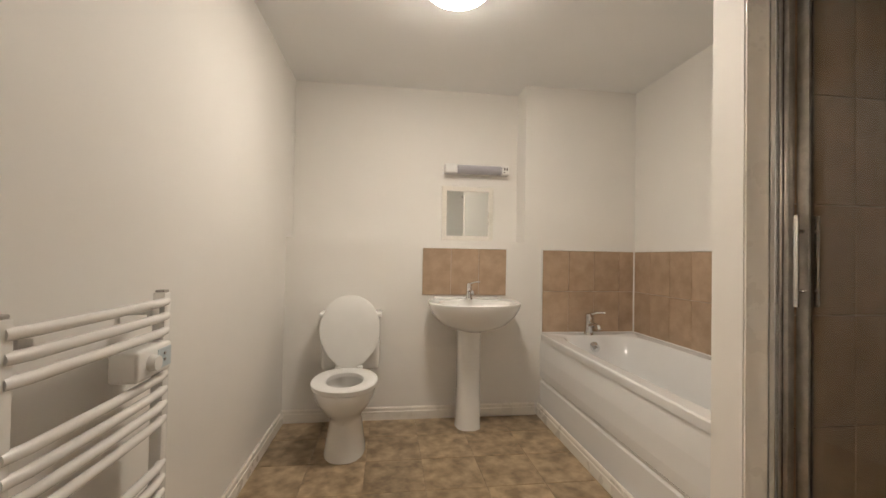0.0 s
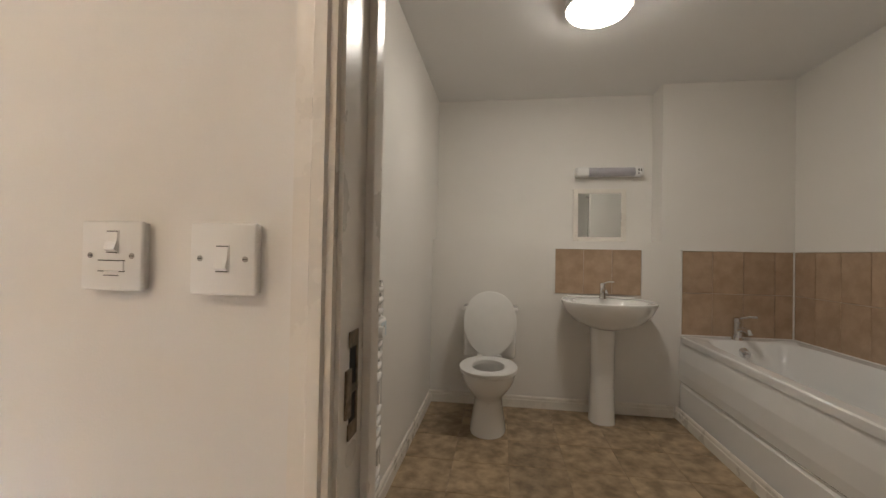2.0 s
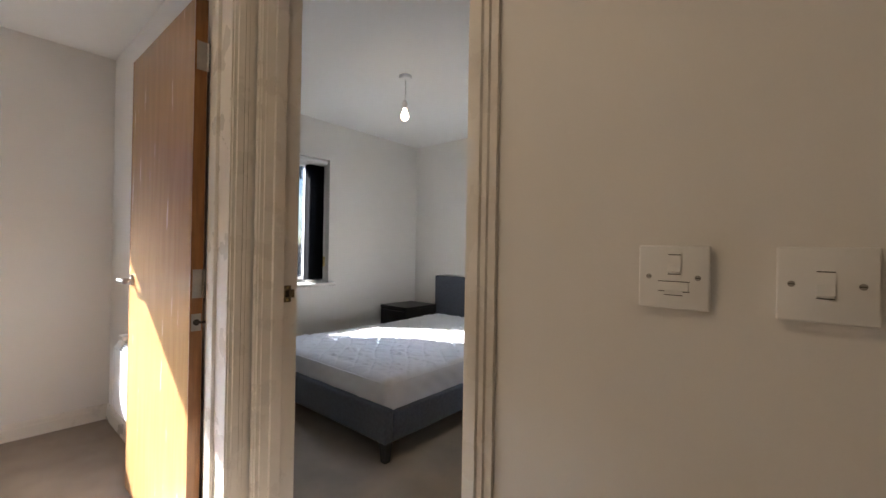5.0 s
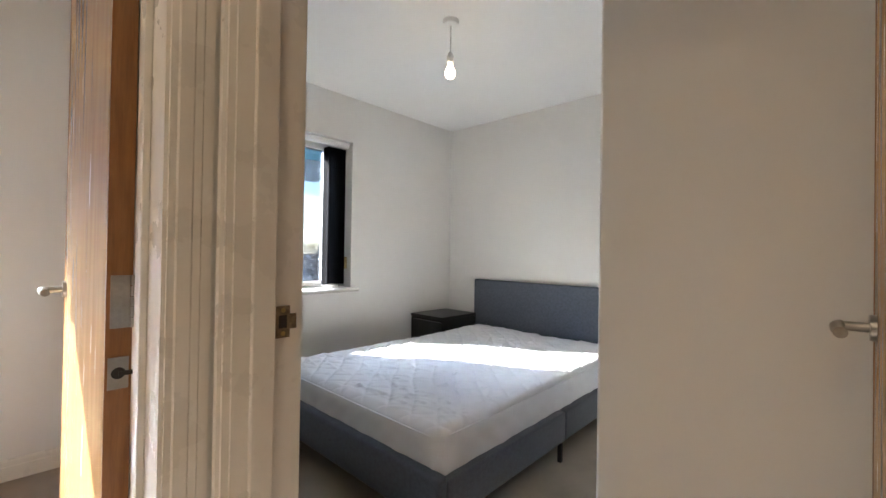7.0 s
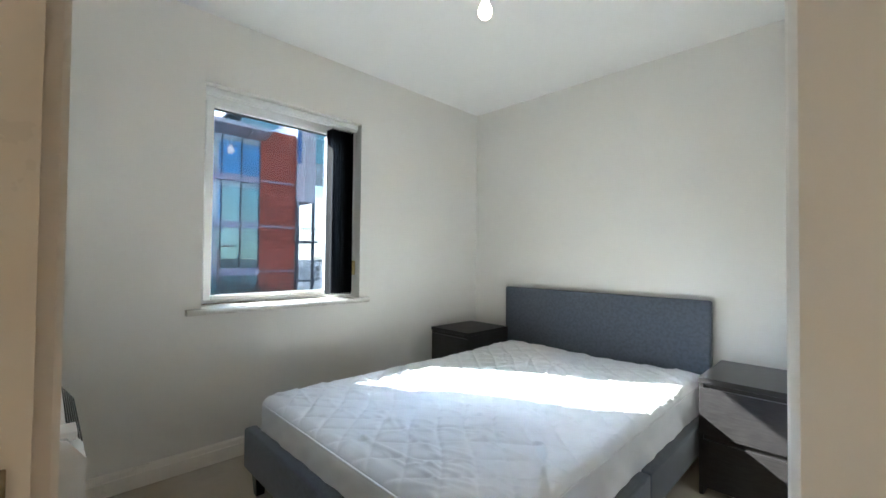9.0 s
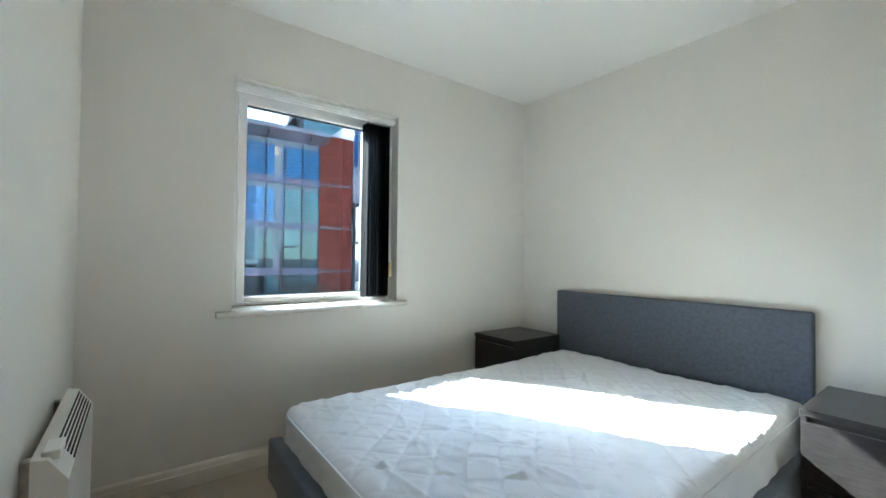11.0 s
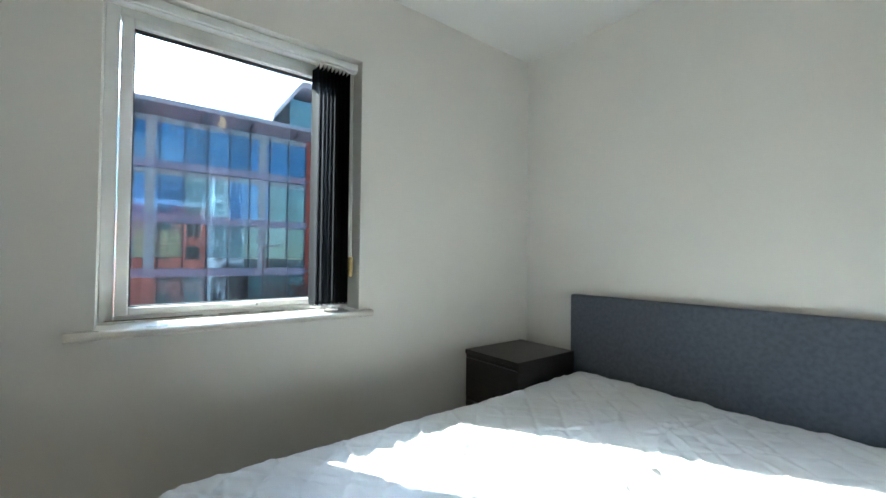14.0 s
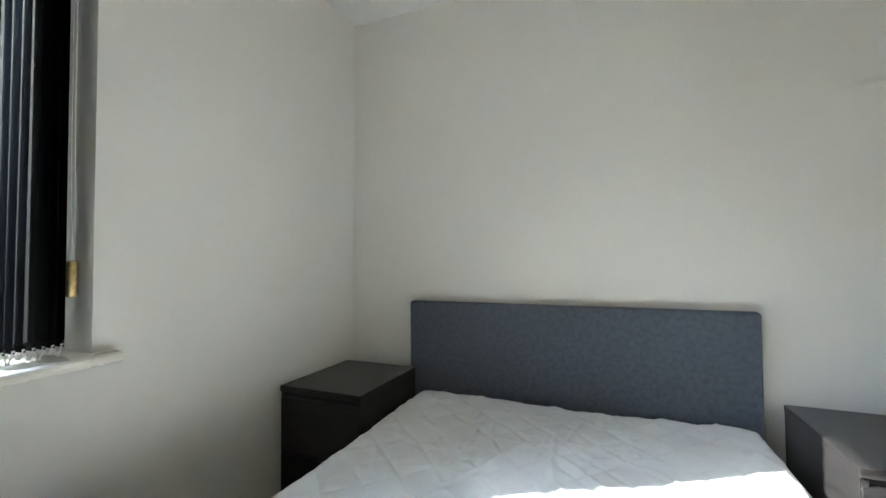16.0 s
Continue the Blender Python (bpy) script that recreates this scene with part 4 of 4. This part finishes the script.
mixer(bath, 2.15, -0.07, 0.59, 1.35)
ov = bmesh.new()
cylinder(ov, (2.16, -0.125, 0.515), (2.16, -0.158, 0.505), 0.036, 0.03, 24)
cylinder(ov, (2.16, -0.156, 0.505), (2.16, -0.175, 0.50), 0.018, 0.016, 18)
part("overflow", rel(ov), M_CHROME, bath, "round chrome overflow", True)
sl = bmesh.new()
box(sl, 1.81, 2.545, -0.012, -0.001, 0.586, 0.597, 0.003)
box(sl, 2.538, 2.549, -1.78, -0.012, 0.586, 0.597, 0.003)
box(sl, 2.532, 2.5405, -0.018, -0.0095, 0.597, 1.198, 0.002)
setting("sealant", sl, M_PLASTIC, "white sealant bead along the bath", "sealant")

# mirror and shaver light on the recess wall
mr_ = thing("wall_mirror", "small mirror in a plain white frame on the ledge", "mirror", at=(1.29, 0.18, 1.27))
bo = Vector((1.29, 0.18, 1.27))
part("mirror_frame", rel(boxes((1.088, 1.123, 0.165, 0.198, 1.262, 1.672, 0.003), (1.448, 1.483, 0.165, 0.198, 1.262, 1.672, 0.003), (1.123, 1.448, 0.165, 0.198, 1.637, 1.672, 0.003), (1.123, 1.448, 0.165, 0.198, 1.262, 1.297, 0.003))), M_GLOSS, mr_, "white painted frame")
part("mirror_glass", rel(boxes((1.122, 1.449, 0.176, 0.19, 1.296, 1.638))), M_MIRROR, mr_, "silvered mirror glass")
sh = thing("shaver_light", "white shaver light with a grey ribbed diffuser", "wall light", at=(1.345, 0.17, 1.8))
bo = Vector((1.345, 0.17, 1.8))
part("housing", rel(boxes((1.10, 1.195, 0.115, 0.199, 1.765, 1.838, 0.012, 3), (1.535, 1.595, 0.115, 0.199, 1.765, 1.838, 0.012, 3), (1.195, 1.535, 0.16, 0.199, 1.77, 1.835, 0.006))), M_PLASTIC, sh, "", True)
df = bmesh.new()
nb = 24
loft(df, [[Vector((x, 0.155 - (0.04 + (0.0015 if k % 2 else 0)) * math.sin(math.pi * k / nb), 1.801 - 0.034 * math.cos(math.pi * k / nb))) for k in range(nb + 1)] for x in (1.196, 1.534)])
part("diffuser", rel(df), M_DIFFUSER, sh, "grey ribbed plastic diffuser")
# housing is closed; dark marks give the shade of the socket holes
part("socket", rel(boxes((1.552, 1.56, 0.1135, 0.116, 1.80, 1.818), (1.57, 1.578, 0.1135, 0.116, 1.80, 1.818), (1.552, 1.56, 0.1135, 0.116, 1.78, 1.788))), M_DARK, sh, "dark marks for the shaver socket holes")

# shower corner: nib wall, trims, glass door
nib = setting("wall_shower_nib", boxes((1.63, 2.55, -1.905, -1.80, 0, ZC)), M_WALL, "white wall end between bath and shower", "wall")
setting("trim_shower", boxes((1.632, 1.70, -1.912, -1.906, 0.0, ZC, 0.002)), M_GLOSS, "white gloss trim board beside the shower", "trim")
door = thing("shower_door", "clear glass shower door in chrome frame, closed", "shower door", at=(1.75, -1.95, 0.1))
bo = Vector((1.75, -1.95, 0.1))
part("wall_profile", rel(boxes((1.701, 1.745, -1.93, -1.907, 0.1, 2.0, 0.005))), M_CHROME, door, "polished aluminium profile", True)
part("seal_strip", rel(boxes((1.722, 1.742, -1.945, -1.931, 0.1, 2.0, 0.003))), M_STEEL, door, "grey seal strip", True)
part("door_profile", rel(boxes((1.744, 1.764, -1.978, -1.946, 0.12, 1.98, 0.003))), M_STEEL, door, "satin aluminium profile", True)
part("top_rail", rel(boxes((1.72, 1.77, -2.55, -1.946, 1.981, 2.01, 0.004))), M_CHROME, door)
part("bottom_rail", rel(boxes((1.72, 1.77, -2.55, -1.946, 0.1, 0.119, 0.004))), M_CHROME, door)
gl = part("glass", rel(boxes((1.751, 1.757, -2.55, -1.978, 0.12, 1.98))), M_SHOWERGLASS, door, "clear glass")
gl.visible_shadow = False
for sx in (-1, 1):
    h = bmesh.new()
    tube(h, [(1.754 + sx * 0.032, -1.966, 1.03), (1.754 + sx * 0.032, -1.966, 1.262)], 0.0065, 12)
    for z in (1.07, 1.222):
        cylinder(h, (1.754 + sx * 0.012, -1.966, z), (1.754 + sx * 0.032, -1.966, z), 0.006, n=12)
    part("handle", rel(h), M_CHROME, door, "slim chrome pull bar", True)
tray = thing("shower_tray", "low white shower tray on the floor", "shower tray", at=(2.15, -2.25, 0))
bo = Vector((2.15, -2.25, 0))
part("tray", rel(boxes((1.705, 2.535, -2.55, -1.925, 0, 0.098, 0.012, 3))), M_ACRYLIC, tray, "", True)

# bathroom floor and tiles, piece by piece
fb = setting("floor_bathroom", boxes((0.0, 2.55, -2.63, 0.0, -0.1, -0.004)), M_VGROUT, "stone-look brown vinyl tile floor", "floor")
TS = 0.305
tile_bm = bmesh.new()
loft(tile_bm, [[Vector((p * h, q * h, z)) for p, q in ((-1, -1), (1, -1), (1, 1), (-1, 1))] for z, h in ((-0.004, TS / 2 - 0.001), (-0.001, TS / 2 - 0.001), (0.0, TS / 2 - 0.002))])
floor_tile = mesh_of("floor_tile", tile_bm, M_VINYL)
for i in range(6):
    for j in range(9):
        ob = new("floor_tile", floor_tile)
        ob.parent = fb
        ob.location = (0.135 + i * TS, -0.12 - j * TS, 0)
        ob.rotation_euler = (0, 0, math.pi / 2 * ((i * 3 + j * 5) % 4))

bp_ = setting("splashback_basin", boxes((0.93, 1.546, -0.004, 0, 0.862, 1.20)), M_GROUT, "three beige tiles with a white edge trim", "splashback")
tiles(bp_, "x", -0.004, -1, (0.935, 1.541), (0.866, 1.196), 0.202, 0.33)
part("edge_trim", boxes((0.926, 0.932, -0.012, 0, 0.862, 1.204), (1.543, 1.549, -0.012, 0, 0.862, 1.204), (0.932, 1.543, -0.012, 0, 1.198, 1.204)), M_PLASTIC, bp_, "white plastic tile trim")
bk = setting("splashback_bath_end", boxes((1.817, 2.55, -0.004, 0, 0.594, 1.198)), M_GROUT, "two rows of beige tiles at the bath end", "splashback")
tiles(bk, "x", -0.004, -1, (1.82, 2.546), (0.597, 1.195), 0.2, 0.299)
part("edge_trim", boxes((1.811, 1.817, -0.012, 0, 0.594, 1.204), (1.817, 2.55, -0.012, 0, 1.198, 1.204)), M_PLASTIC, bk, "white plastic tile trim")
bs2 = setting("splashback_bath_side", boxes((2.546, 2.55, -1.8, -0.012, 0.594, 1.198)), M_GROUT, "two rows of beige tiles along the bath", "splashback")
tiles(bs2, "y", 2.546, -1, (-1.8, -0.016), (0.597, 1.195), 0.2, 0.299)
part("edge_trim", boxes((2.538, 2.55, -1.8, -0.012, 1.198, 1.204)), M_PLASTIC, bs2, "white plastic tile trim")
t1 = setting("shower_tiling_nib", boxes((1.77, 2.546, -1.909, -1.905, 0.1, ZC)), M_GROUT, "beige wall tiles inside the shower", "tiling")
tiles(t1, "x", -1.909, -1, (1.77, 2.546), (0.1, ZC - 0.004), 0.2, 0.3)
t2 = setting("shower_tiling_side", boxes((2.546, 2.55, -2.56, -1.91, 0.1, ZC)), M_GROUT, "beige wall tiles inside the shower", "tiling")
tiles(t2, "y", 2.546, -1, (-2.56, -1.918), (0.1, ZC - 0.004), 0.2, 0.3)

# ---- outside ----
GZ = -7.6
M_ASPHALT = material("asphalt", (0.06, 0.06, 0.062), 0.9, vary=0.2, scale=0.3, bump=0.4, bump_scale=30)
M_BRICKRED = material("red_brick", (0.45, 0.12, 0.085), 0.8, vary=0.14, scale=1.2, bump=0.2, bump_scale=12)
M_MORTAR = material("pale_string_course", (0.42, 0.40, 0.46), 0.6, vary=0.06, scale=2)
M_BAND = material("lilac_grey_panel", (0.46, 0.46, 0.62), 0.4, vary=0.05, scale=0.8)
M_RENDER = material("pale_render", (0.75, 0.74, 0.8), 0.8, vary=0.04, scale=0.7)
M_METAL = material("grey_metal", (0.16, 0.17, 0.20), 0.45, metal=0.3, vary=0.1, scale=3)
M_EAVE = material("silver_eave", (0.66, 0.68, 0.76), 0.45, metal=0.1, vary=0.06, scale=1)
M_PANE_BLUE = material("blue_reflective_glass", (0.10, 0.31, 0.60), 0.04, metal=0.35, vary=0.2, scale=0.4, random_vary=0.25, coat=1.0)
M_PANE_TEAL = material("teal_glass_with_blind", (0.24, 0.46, 0.50), 0.05, metal=0.3, vary=0.15, scale=0.5, random_vary=0.2, coat=1.0)
M_PANE_DARK = material("dark_office_glass", (0.22, 0.30, 0.32), 0.03, metal=0.8, vary=0.3, scale=0.6, random_vary=0.3, coat=1.0)
M_INNER = material("pale_column", (0.6, 0.72, 0.76), 0.5, vary=0.05)
# pale green stands in for the glow of lit office windows
M_PALEGREEN = material("lit_window_tone", (0.55, 0.66, 0.42), 0.6, vary=0.05)
M_BARK = material("bare_bark", (0.16, 0.13, 0.11), 0.9, vary=0.2, scale=4)

setting("ground", boxes((-900, 900, -900, 900, GZ - 1, GZ)), M_ASPHALT, "grey asphalt road and car park", "ground")

FX, FY = -33.0, 9.2      # office facade plane and its glass/brick corner
PW = 1.34
LEVELS = (-3.65, -0.13, 3.38, 6.87)
office = thing("office_building", "glass and red brick office building across the road", "building", at=(FX, FY, GZ))
bo = Vector((FX, FY, GZ))
part("core", rel(boxes((FX - 16, FX - 0.35, -34, FY, GZ, 10.3))), M_METAL, office)
part("brick_wall", rel(boxes((FX - 16, FX - 0.05, FY, FY + 2.85, GZ, 10.9))), M_BRICKRED, office, "red brick wall")
courses = bmesh.new()
zz = GZ + 0.2
while zz < 10.8:
    box(courses, FX - 0.052, FX - 0.03, FY + 0.02, FY + 2.83, zz, zz + 0.20)
    zz += 0.235
part("brick_course", rel(courses), M_BRICKRED, office, "red brick courses")
for z in LEVELS:
    part("string_course", rel(boxes((FX - 0.05, FX + 0.06, FY, FY + 2.86, z - 0.08, z + 0.08))), M_MORTAR, office)
    part("floor_band", rel(boxes((FX - 0.35, FX + 0.02, -34, FY, z - 0.26, z + 0.26))), M_BAND, office, "lilac grey floor band")
tops = [(-3.65, -0.13), (-0.13, 3.38), (3.38, 6.87), (6.87, 9.95)]
for li, (a, b) in enumerate([(GZ, -3.65)] + tops):
    z0, z1 = (a + 0.26 if a > GZ else a), b - (0.26 if b < 9 else 0)
    k = 0
    y = FY
    while y > -24:
        h = (li * 7 + k * 13) % 31 % 10
        if li == 4:
            mat = M_PANE_BLUE
        elif li == 3:
            mat = M_PANE_TEAL if h < 5 else M_PANE_BLUE
        else:
            mat = M_PANE_TEAL if (h < 5 or k < 3) else M_PANE_DARK
        pane = part("glass_pane", rel(boxes((FX - 0.16, FX - 0.13, y - PW + 0.03, y - 0.03, z0, z1))), mat, office)
        if li in (3, 4) :
            part("head_strip", rel(boxes((FX - 0.128, FX - 0.115, y - PW + 0.04, y - 0.04, z1 - 0.42, z1 - 0.04))), M_INNER, pane)
        elif h < 5 or k < 3:
            part("blind_gap", rel(boxes((FX - 0.128, FX - 0.115, y - PW + 0.05, y - 0.05, z0 + 0.05, z0 + 0.75))), M_PANE_DARK, pane)
        part("mullion", rel(boxes((FX - 0.14, FX + 0.0, y - 0.03, y + 0.03, z0, z1))), M_METAL, office)
        if k % 5 == 2 and li > 1:
            part("column", rel(boxes((FX - 0.125, FX - 0.11, y - 0.75, y - 0.2, z0, z1))), M_INNER, office, "pale column behind the glass")
        # lit strip lights drawn as pale bars; their glow is only colour
        if li == 4 and k in (3, 5, 6):
            for q in range(2):
                part("ceiling_lamp", rel(boxes((FX - 0.127, FX - 0.12, y - 0.95 + q * 0.2, y - 0.4 + q * 0.2, z1 - 0.75 - q * 0.45, z1 - 0.68 - q * 0.45))), M_INNER, pane, "pale bar for the glow of a strip light")
        if li == 4 and k in (4, 5):
            part("desk", rel(boxes((FX - 0.127, FX - 0.12, y - 1.2, y - 0.1, z0 + 0.5, z0 + 0.56), (FX - 0.127, FX - 0.12, y - 1.2, y - 1.15, z0, z0 + 0.5))), M_INNER, pane, "pale desk edge behind the glass")
        # lit windows, their light put into a pale green panel
        if li == 2 and k in (6, 7):
            part("lit_blind", rel(boxes((FX - 0.127, FX - 0.12, y - 1.25, y - 0.1, z0 + 0.75, z1 - 0.5))), M_PALEGREEN, pane, "pale green patch for a lit office window")
        y -= PW
        k += 1
eave = bmesh.new()
loft(eave, [[Vector((FX + d, y, z)) for d, z in ((-0.3, 9.95), (1.15, 10.36), (1.24, 10.42), (1.2, 10.72), (-3, 10.9), (-3, 9.95))] for y in (-34, FY + 0.4)])
part("eave", rel(eave), M_EAVE, office, "curved silver roof edge")
for k in range(9):
    y = FY - 1 - k * 3.1
    part("eave_bracket", rel(boxes((FX - 0.1, FX + 1.1, y - 0.05, y + 0.05, 10.02, 10.4))), M_METAL, office)
pent = bmesh.new()
loft(pent, [[Vector((x, y, z)) for x, z in ((-52, 10.6), (FX - 6.5, 10.6), (FX - 6.5, 15.6), (-52, 15.6))] for y in (9.9, 26)])
part("upper_storey", rel(pent), M_PANE_TEAL, office, "set back glazed top storey")
roof = bmesh.new()
loft(roof, [[Vector((x, y, z)) for x, z in ((-53, z0), (FX - 5.2, z0), (FX - 5.2, z0 + 0.5), (-53, z0 + 0.5))] for y, z0 in ((8.1, 12.9), (10.6, 16.4), (27, 16.8))])
part("upper_roof", rel(roof), M_RENDER, office, "pale sloping roof")

flats = thing("apartment_building", "pale rendered block with steel balconies beside the offices", "building", at=(FX, FY + 2.9, GZ))
bo = Vector((FX, FY + 2.9, GZ))
Y0, Y1 = FY + 2.87, FY + 4.5
part("wall", rel(boxes((FX - 8, FX + 0.1, Y0, Y1, 5.6, 12.5))), M_RENDER, flats, "pale lilac rendered wall")
part("recess_wall", rel(boxes((FX - 8, FX - 2.2, Y0, Y1 - 0.3, GZ, 5.6))), M_METAL, flats)
part("blue_sign", rel(boxes((FX + 0.1, FX + 0.22, Y0 + 0.02, Y0 + 0.35, 8.7, 12.4, 0.05))), material("blue_panel", (0.03, 0.16, 0.45), 0.4), flats, "narrow blue panel")
for z in (5.3, 2.3, -0.9, -4.2):
    if z < 5:
        bal = part("balcony", rel(boxes((FX - 2.2, FX + 0.3, Y0, Y1 + 0.2, z - 0.12, z + 0.05))), M_METAL, flats, "steel balcony with thin railings")
        for q in range(11):
            y = Y0 + q * (Y1 + 0.18 - Y0) / 10
            part("baluster", rel(boxes((FX + 0.26, FX + 0.29, y, y + 0.03, z + 0.05, z + 1.05))), M_METAL, bal)
        part("rail", rel(boxes((FX + 0.25, FX + 0.31, Y0, Y1 + 0.2, z + 1.05, z + 1.1))), M_METAL, bal)
        part("balcony_door", rel(boxes((FX - 2.2, FX - 2.15, Y0 + 0.1, Y0 + 1.3, z + 0.05, z + 2.2))), M_PANE_TEAL, flats)
for y in (Y0 + 0.05, Y1 - 0.2):
    part("post", rel(boxes((FX - 0.1, FX + 0.1, y, y + 0.2, GZ, 5.6))), M_METAL, flats)


def bare_tree(x, y, height, seed, label):
    """Leafless tree: tapered trunk, forking limbs and fine twigs."""
    r = random.Random(seed)
    root = thing("bare_tree", label, "tree", "bare trees across the road", (x, y, GZ))
    trunk, twigs = bmesh.new(), bmesh.new()

    def grow(p, d, length, rad, depth):
        q = p + d * length
        cylinder(trunk if depth < 2 else twigs, p, q, rad, rad * 0.68, 6 if depth < 2 else 4, False)
        if depth >= 6:
            return
        for _ in range(3 if depth else 4):
            ax = Vector((r.gauss(0, 1), r.gauss(0, 1), r.gauss(0, 0.5))).normalized()
            nd = (d + ax * r.uniform(0.45, 0.8) + Vector((0, 0, 0.12))).normalized()
            grow(p + d * length * r.uniform(0.6, 1.0), nd, length * r.uniform(0.62, 0.82), rad * 0.58, depth + 1)

    grow(Vector((0, 0, 0)), Vector((0, 0, 1)), height * 0.27, height * 0.018, 0)
    part("trunk", trunk, M_BARK, root)
    part("twigs", twigs, M_BARK, root, "fine bare twigs")
    return root


bare_tree(-25, 7.9, 10.8, 3, "bare winter tree before the brick wall")
bare_tree(-25.5, 5.4, 10.2, 5, "small bare winter tree by the road")
bare_tree(-50, 26.5, 13.5, 7, "tall bare winter tree beyond the flats")
bare_tree(-58, 31, 14.0, 9, "tall bare winter tree beyond the flats")
bare_tree(-45, 24.0, 11.0, 12, "bare winter tree beyond the flats")

lampost = thing("street_lamp", "grey steel street lamp by the road", "street lamp", at=(-24, 3.87, GZ))
b = bmesh.new()
tube(b, [(0, 0, 0), (0, 0, 4), (0, 0, 9.0), (0, 0.1, 9.15), (0, 0.3, 9.2)], 0.06, 8)
part("pole", b, M_METAL, lampost)
part("lantern", boxes((-0.12, 0.12, 0.2, 0.75, 9.14, 9.25, 0.03)), M_METAL, lampost)

M_CARPAINT = material("silver_car_paint", (0.35, 0.37, 0.4), 0.25, metal=0.5, vary=0.02, coat=0.6)


def parked_car(x, y, rz):
    root = thing("car", "silver hatchback parked beyond the trees", "car")
    b = bmesh.new()
    loft(b, [[Vector((px, s * w, pz)) for px, pz in ((-2.1, 0.3), (2.1, 0.3), (2.15, 0.7), (1.2, 0.95), (-2.05, 1.0))] for s, w in ((-1, 0.85), (1, 0.85))])
    part("body", b, M_CARPAINT, root)
    c = bmesh.new()
    loft(c, [[Vector((px, s * 0.72, pz)) for px, pz in ((-1.9, 0.98), (0.95, 0.95), (0.3, 1.45), (-1.4, 1.48))] for s in (-1, 1)])
    part("cabin", c, M_PANE_DARK, root)
    for px in (-1.3, 1.35):
        for s in (-1, 1):
            w = bmesh.new()
            cylinder(w, (px, s * 0.7, 0.31), (px, s * 0.9, 0.31), 0.31, n=18)
            part("wheel", w, M_DARK, root)
    root.matrix_basis = pose(x, y, GZ, 0, 0, rz)
    return root


parked_car(-62, 30, 80)
parked_car(-64, 33.5, 80)


# ---- the walk's own block, mirrored in the office glass ----
own = thing("apartment_block", "red brick apartment block with a white rendered bay", "building", at=(-3.62, 2.0, GZ))
bo = Vector((-3.62, 2.0, GZ))
BRX0, BRX1 = -3.64, -3.604
part("brick_wall", rel(boxes((BRX0, BRX1, -24, 6.8, GZ, 0.6), (BRX0, BRX1, -24, 6.8, 2.3, 7.2), (BRX0, BRX1, -24, -5.3, 0.6, 2.3), (BRX0, BRX1, -0.7, 6.8, 0.6, 2.3))), M_BRICKRED, own, "red brick wall")
part("parapet", rel(boxes((-3.75, -3.604, -24, 6.8, 7.2, 7.9, 0.03))), M_RENDER, own, "pale parapet band")
part("roof_storey", rel(boxes((-1.8, 2.0, -24, 6.8, 7.3, 10.4))), M_METAL, own, "set back grey top storey")
part("bay", rel(boxes((-4.6, -3.604, 6.82, 10.9, GZ, 11.4))), M_RENDER, own, "white rendered bay")
part("return_wall", rel(boxes((-3.6, 6.0, 0.7, 10.9, GZ, 7.2))), M_BRICKRED, own)
for floor in range(-2, 4):
    z = 0.83 + floor * 2.9
    if floor < 3:
        for y in (-21, -17.5, -14, -10.5, -7.6, 1.2, 4.4):
            w = part("window", rel(boxes((BRX0 - 0.02, BRX0 - 0.002, y, y + 1.5, z - 0.4, z + 1.25))), M_DARK, own)
            part("frame", rel(boxes((BRX0 - 0.05, BRX0 - 0.021, y - 0.06, y, z - 0.46, z + 1.31), (BRX0 - 0.05, BRX0 - 0.021, y + 1.5, y + 1.56, z - 0.46, z + 1.31), (BRX0 - 0.05, BRX0 - 0.021, y, y + 1.5, z + 1.25, z + 1.31), (BRX0 - 0.05, BRX0 - 0.021, y + 0.72, y + 0.78, z - 0.4, z + 1.25))), M_UPVC, w)
    for y in (7.3, 9.3):
        w = part("window", rel(boxes((-4.62, -4.602, y, y + 1.15, z - 0.5, z + 1.2))), M_DARK, own)
        part("frame", rel(boxes((-4.64, -4.621, y + 0.54, y + 0.6, z - 0.5, z + 1.2), (-4.64, -4.621, y, y + 1.15, z + 0.3, z + 0.36))), M_UPVC, w)
    bal = part("balcony", rel(boxes((-5.7, -4.603, 8.1, 10.9, z - 0.95, z - 0.8))), M_METAL, own, "steel balcony")
    part("rail", rel(boxes((-5.72, -5.68, 8.1, 10.9, z + 0.2, z + 0.26), (-5.72, -5.68, 8.1, 10.9, z - 0.35, z - 0.31))), M_METAL, bal)
    for q in range(6):
        part("post", rel(boxes((-5.72, -5.68, 8.1 + q * 0.55, 8.14 + q * 0.55, z - 0.8, z + 0.2))), M_METAL, bal)
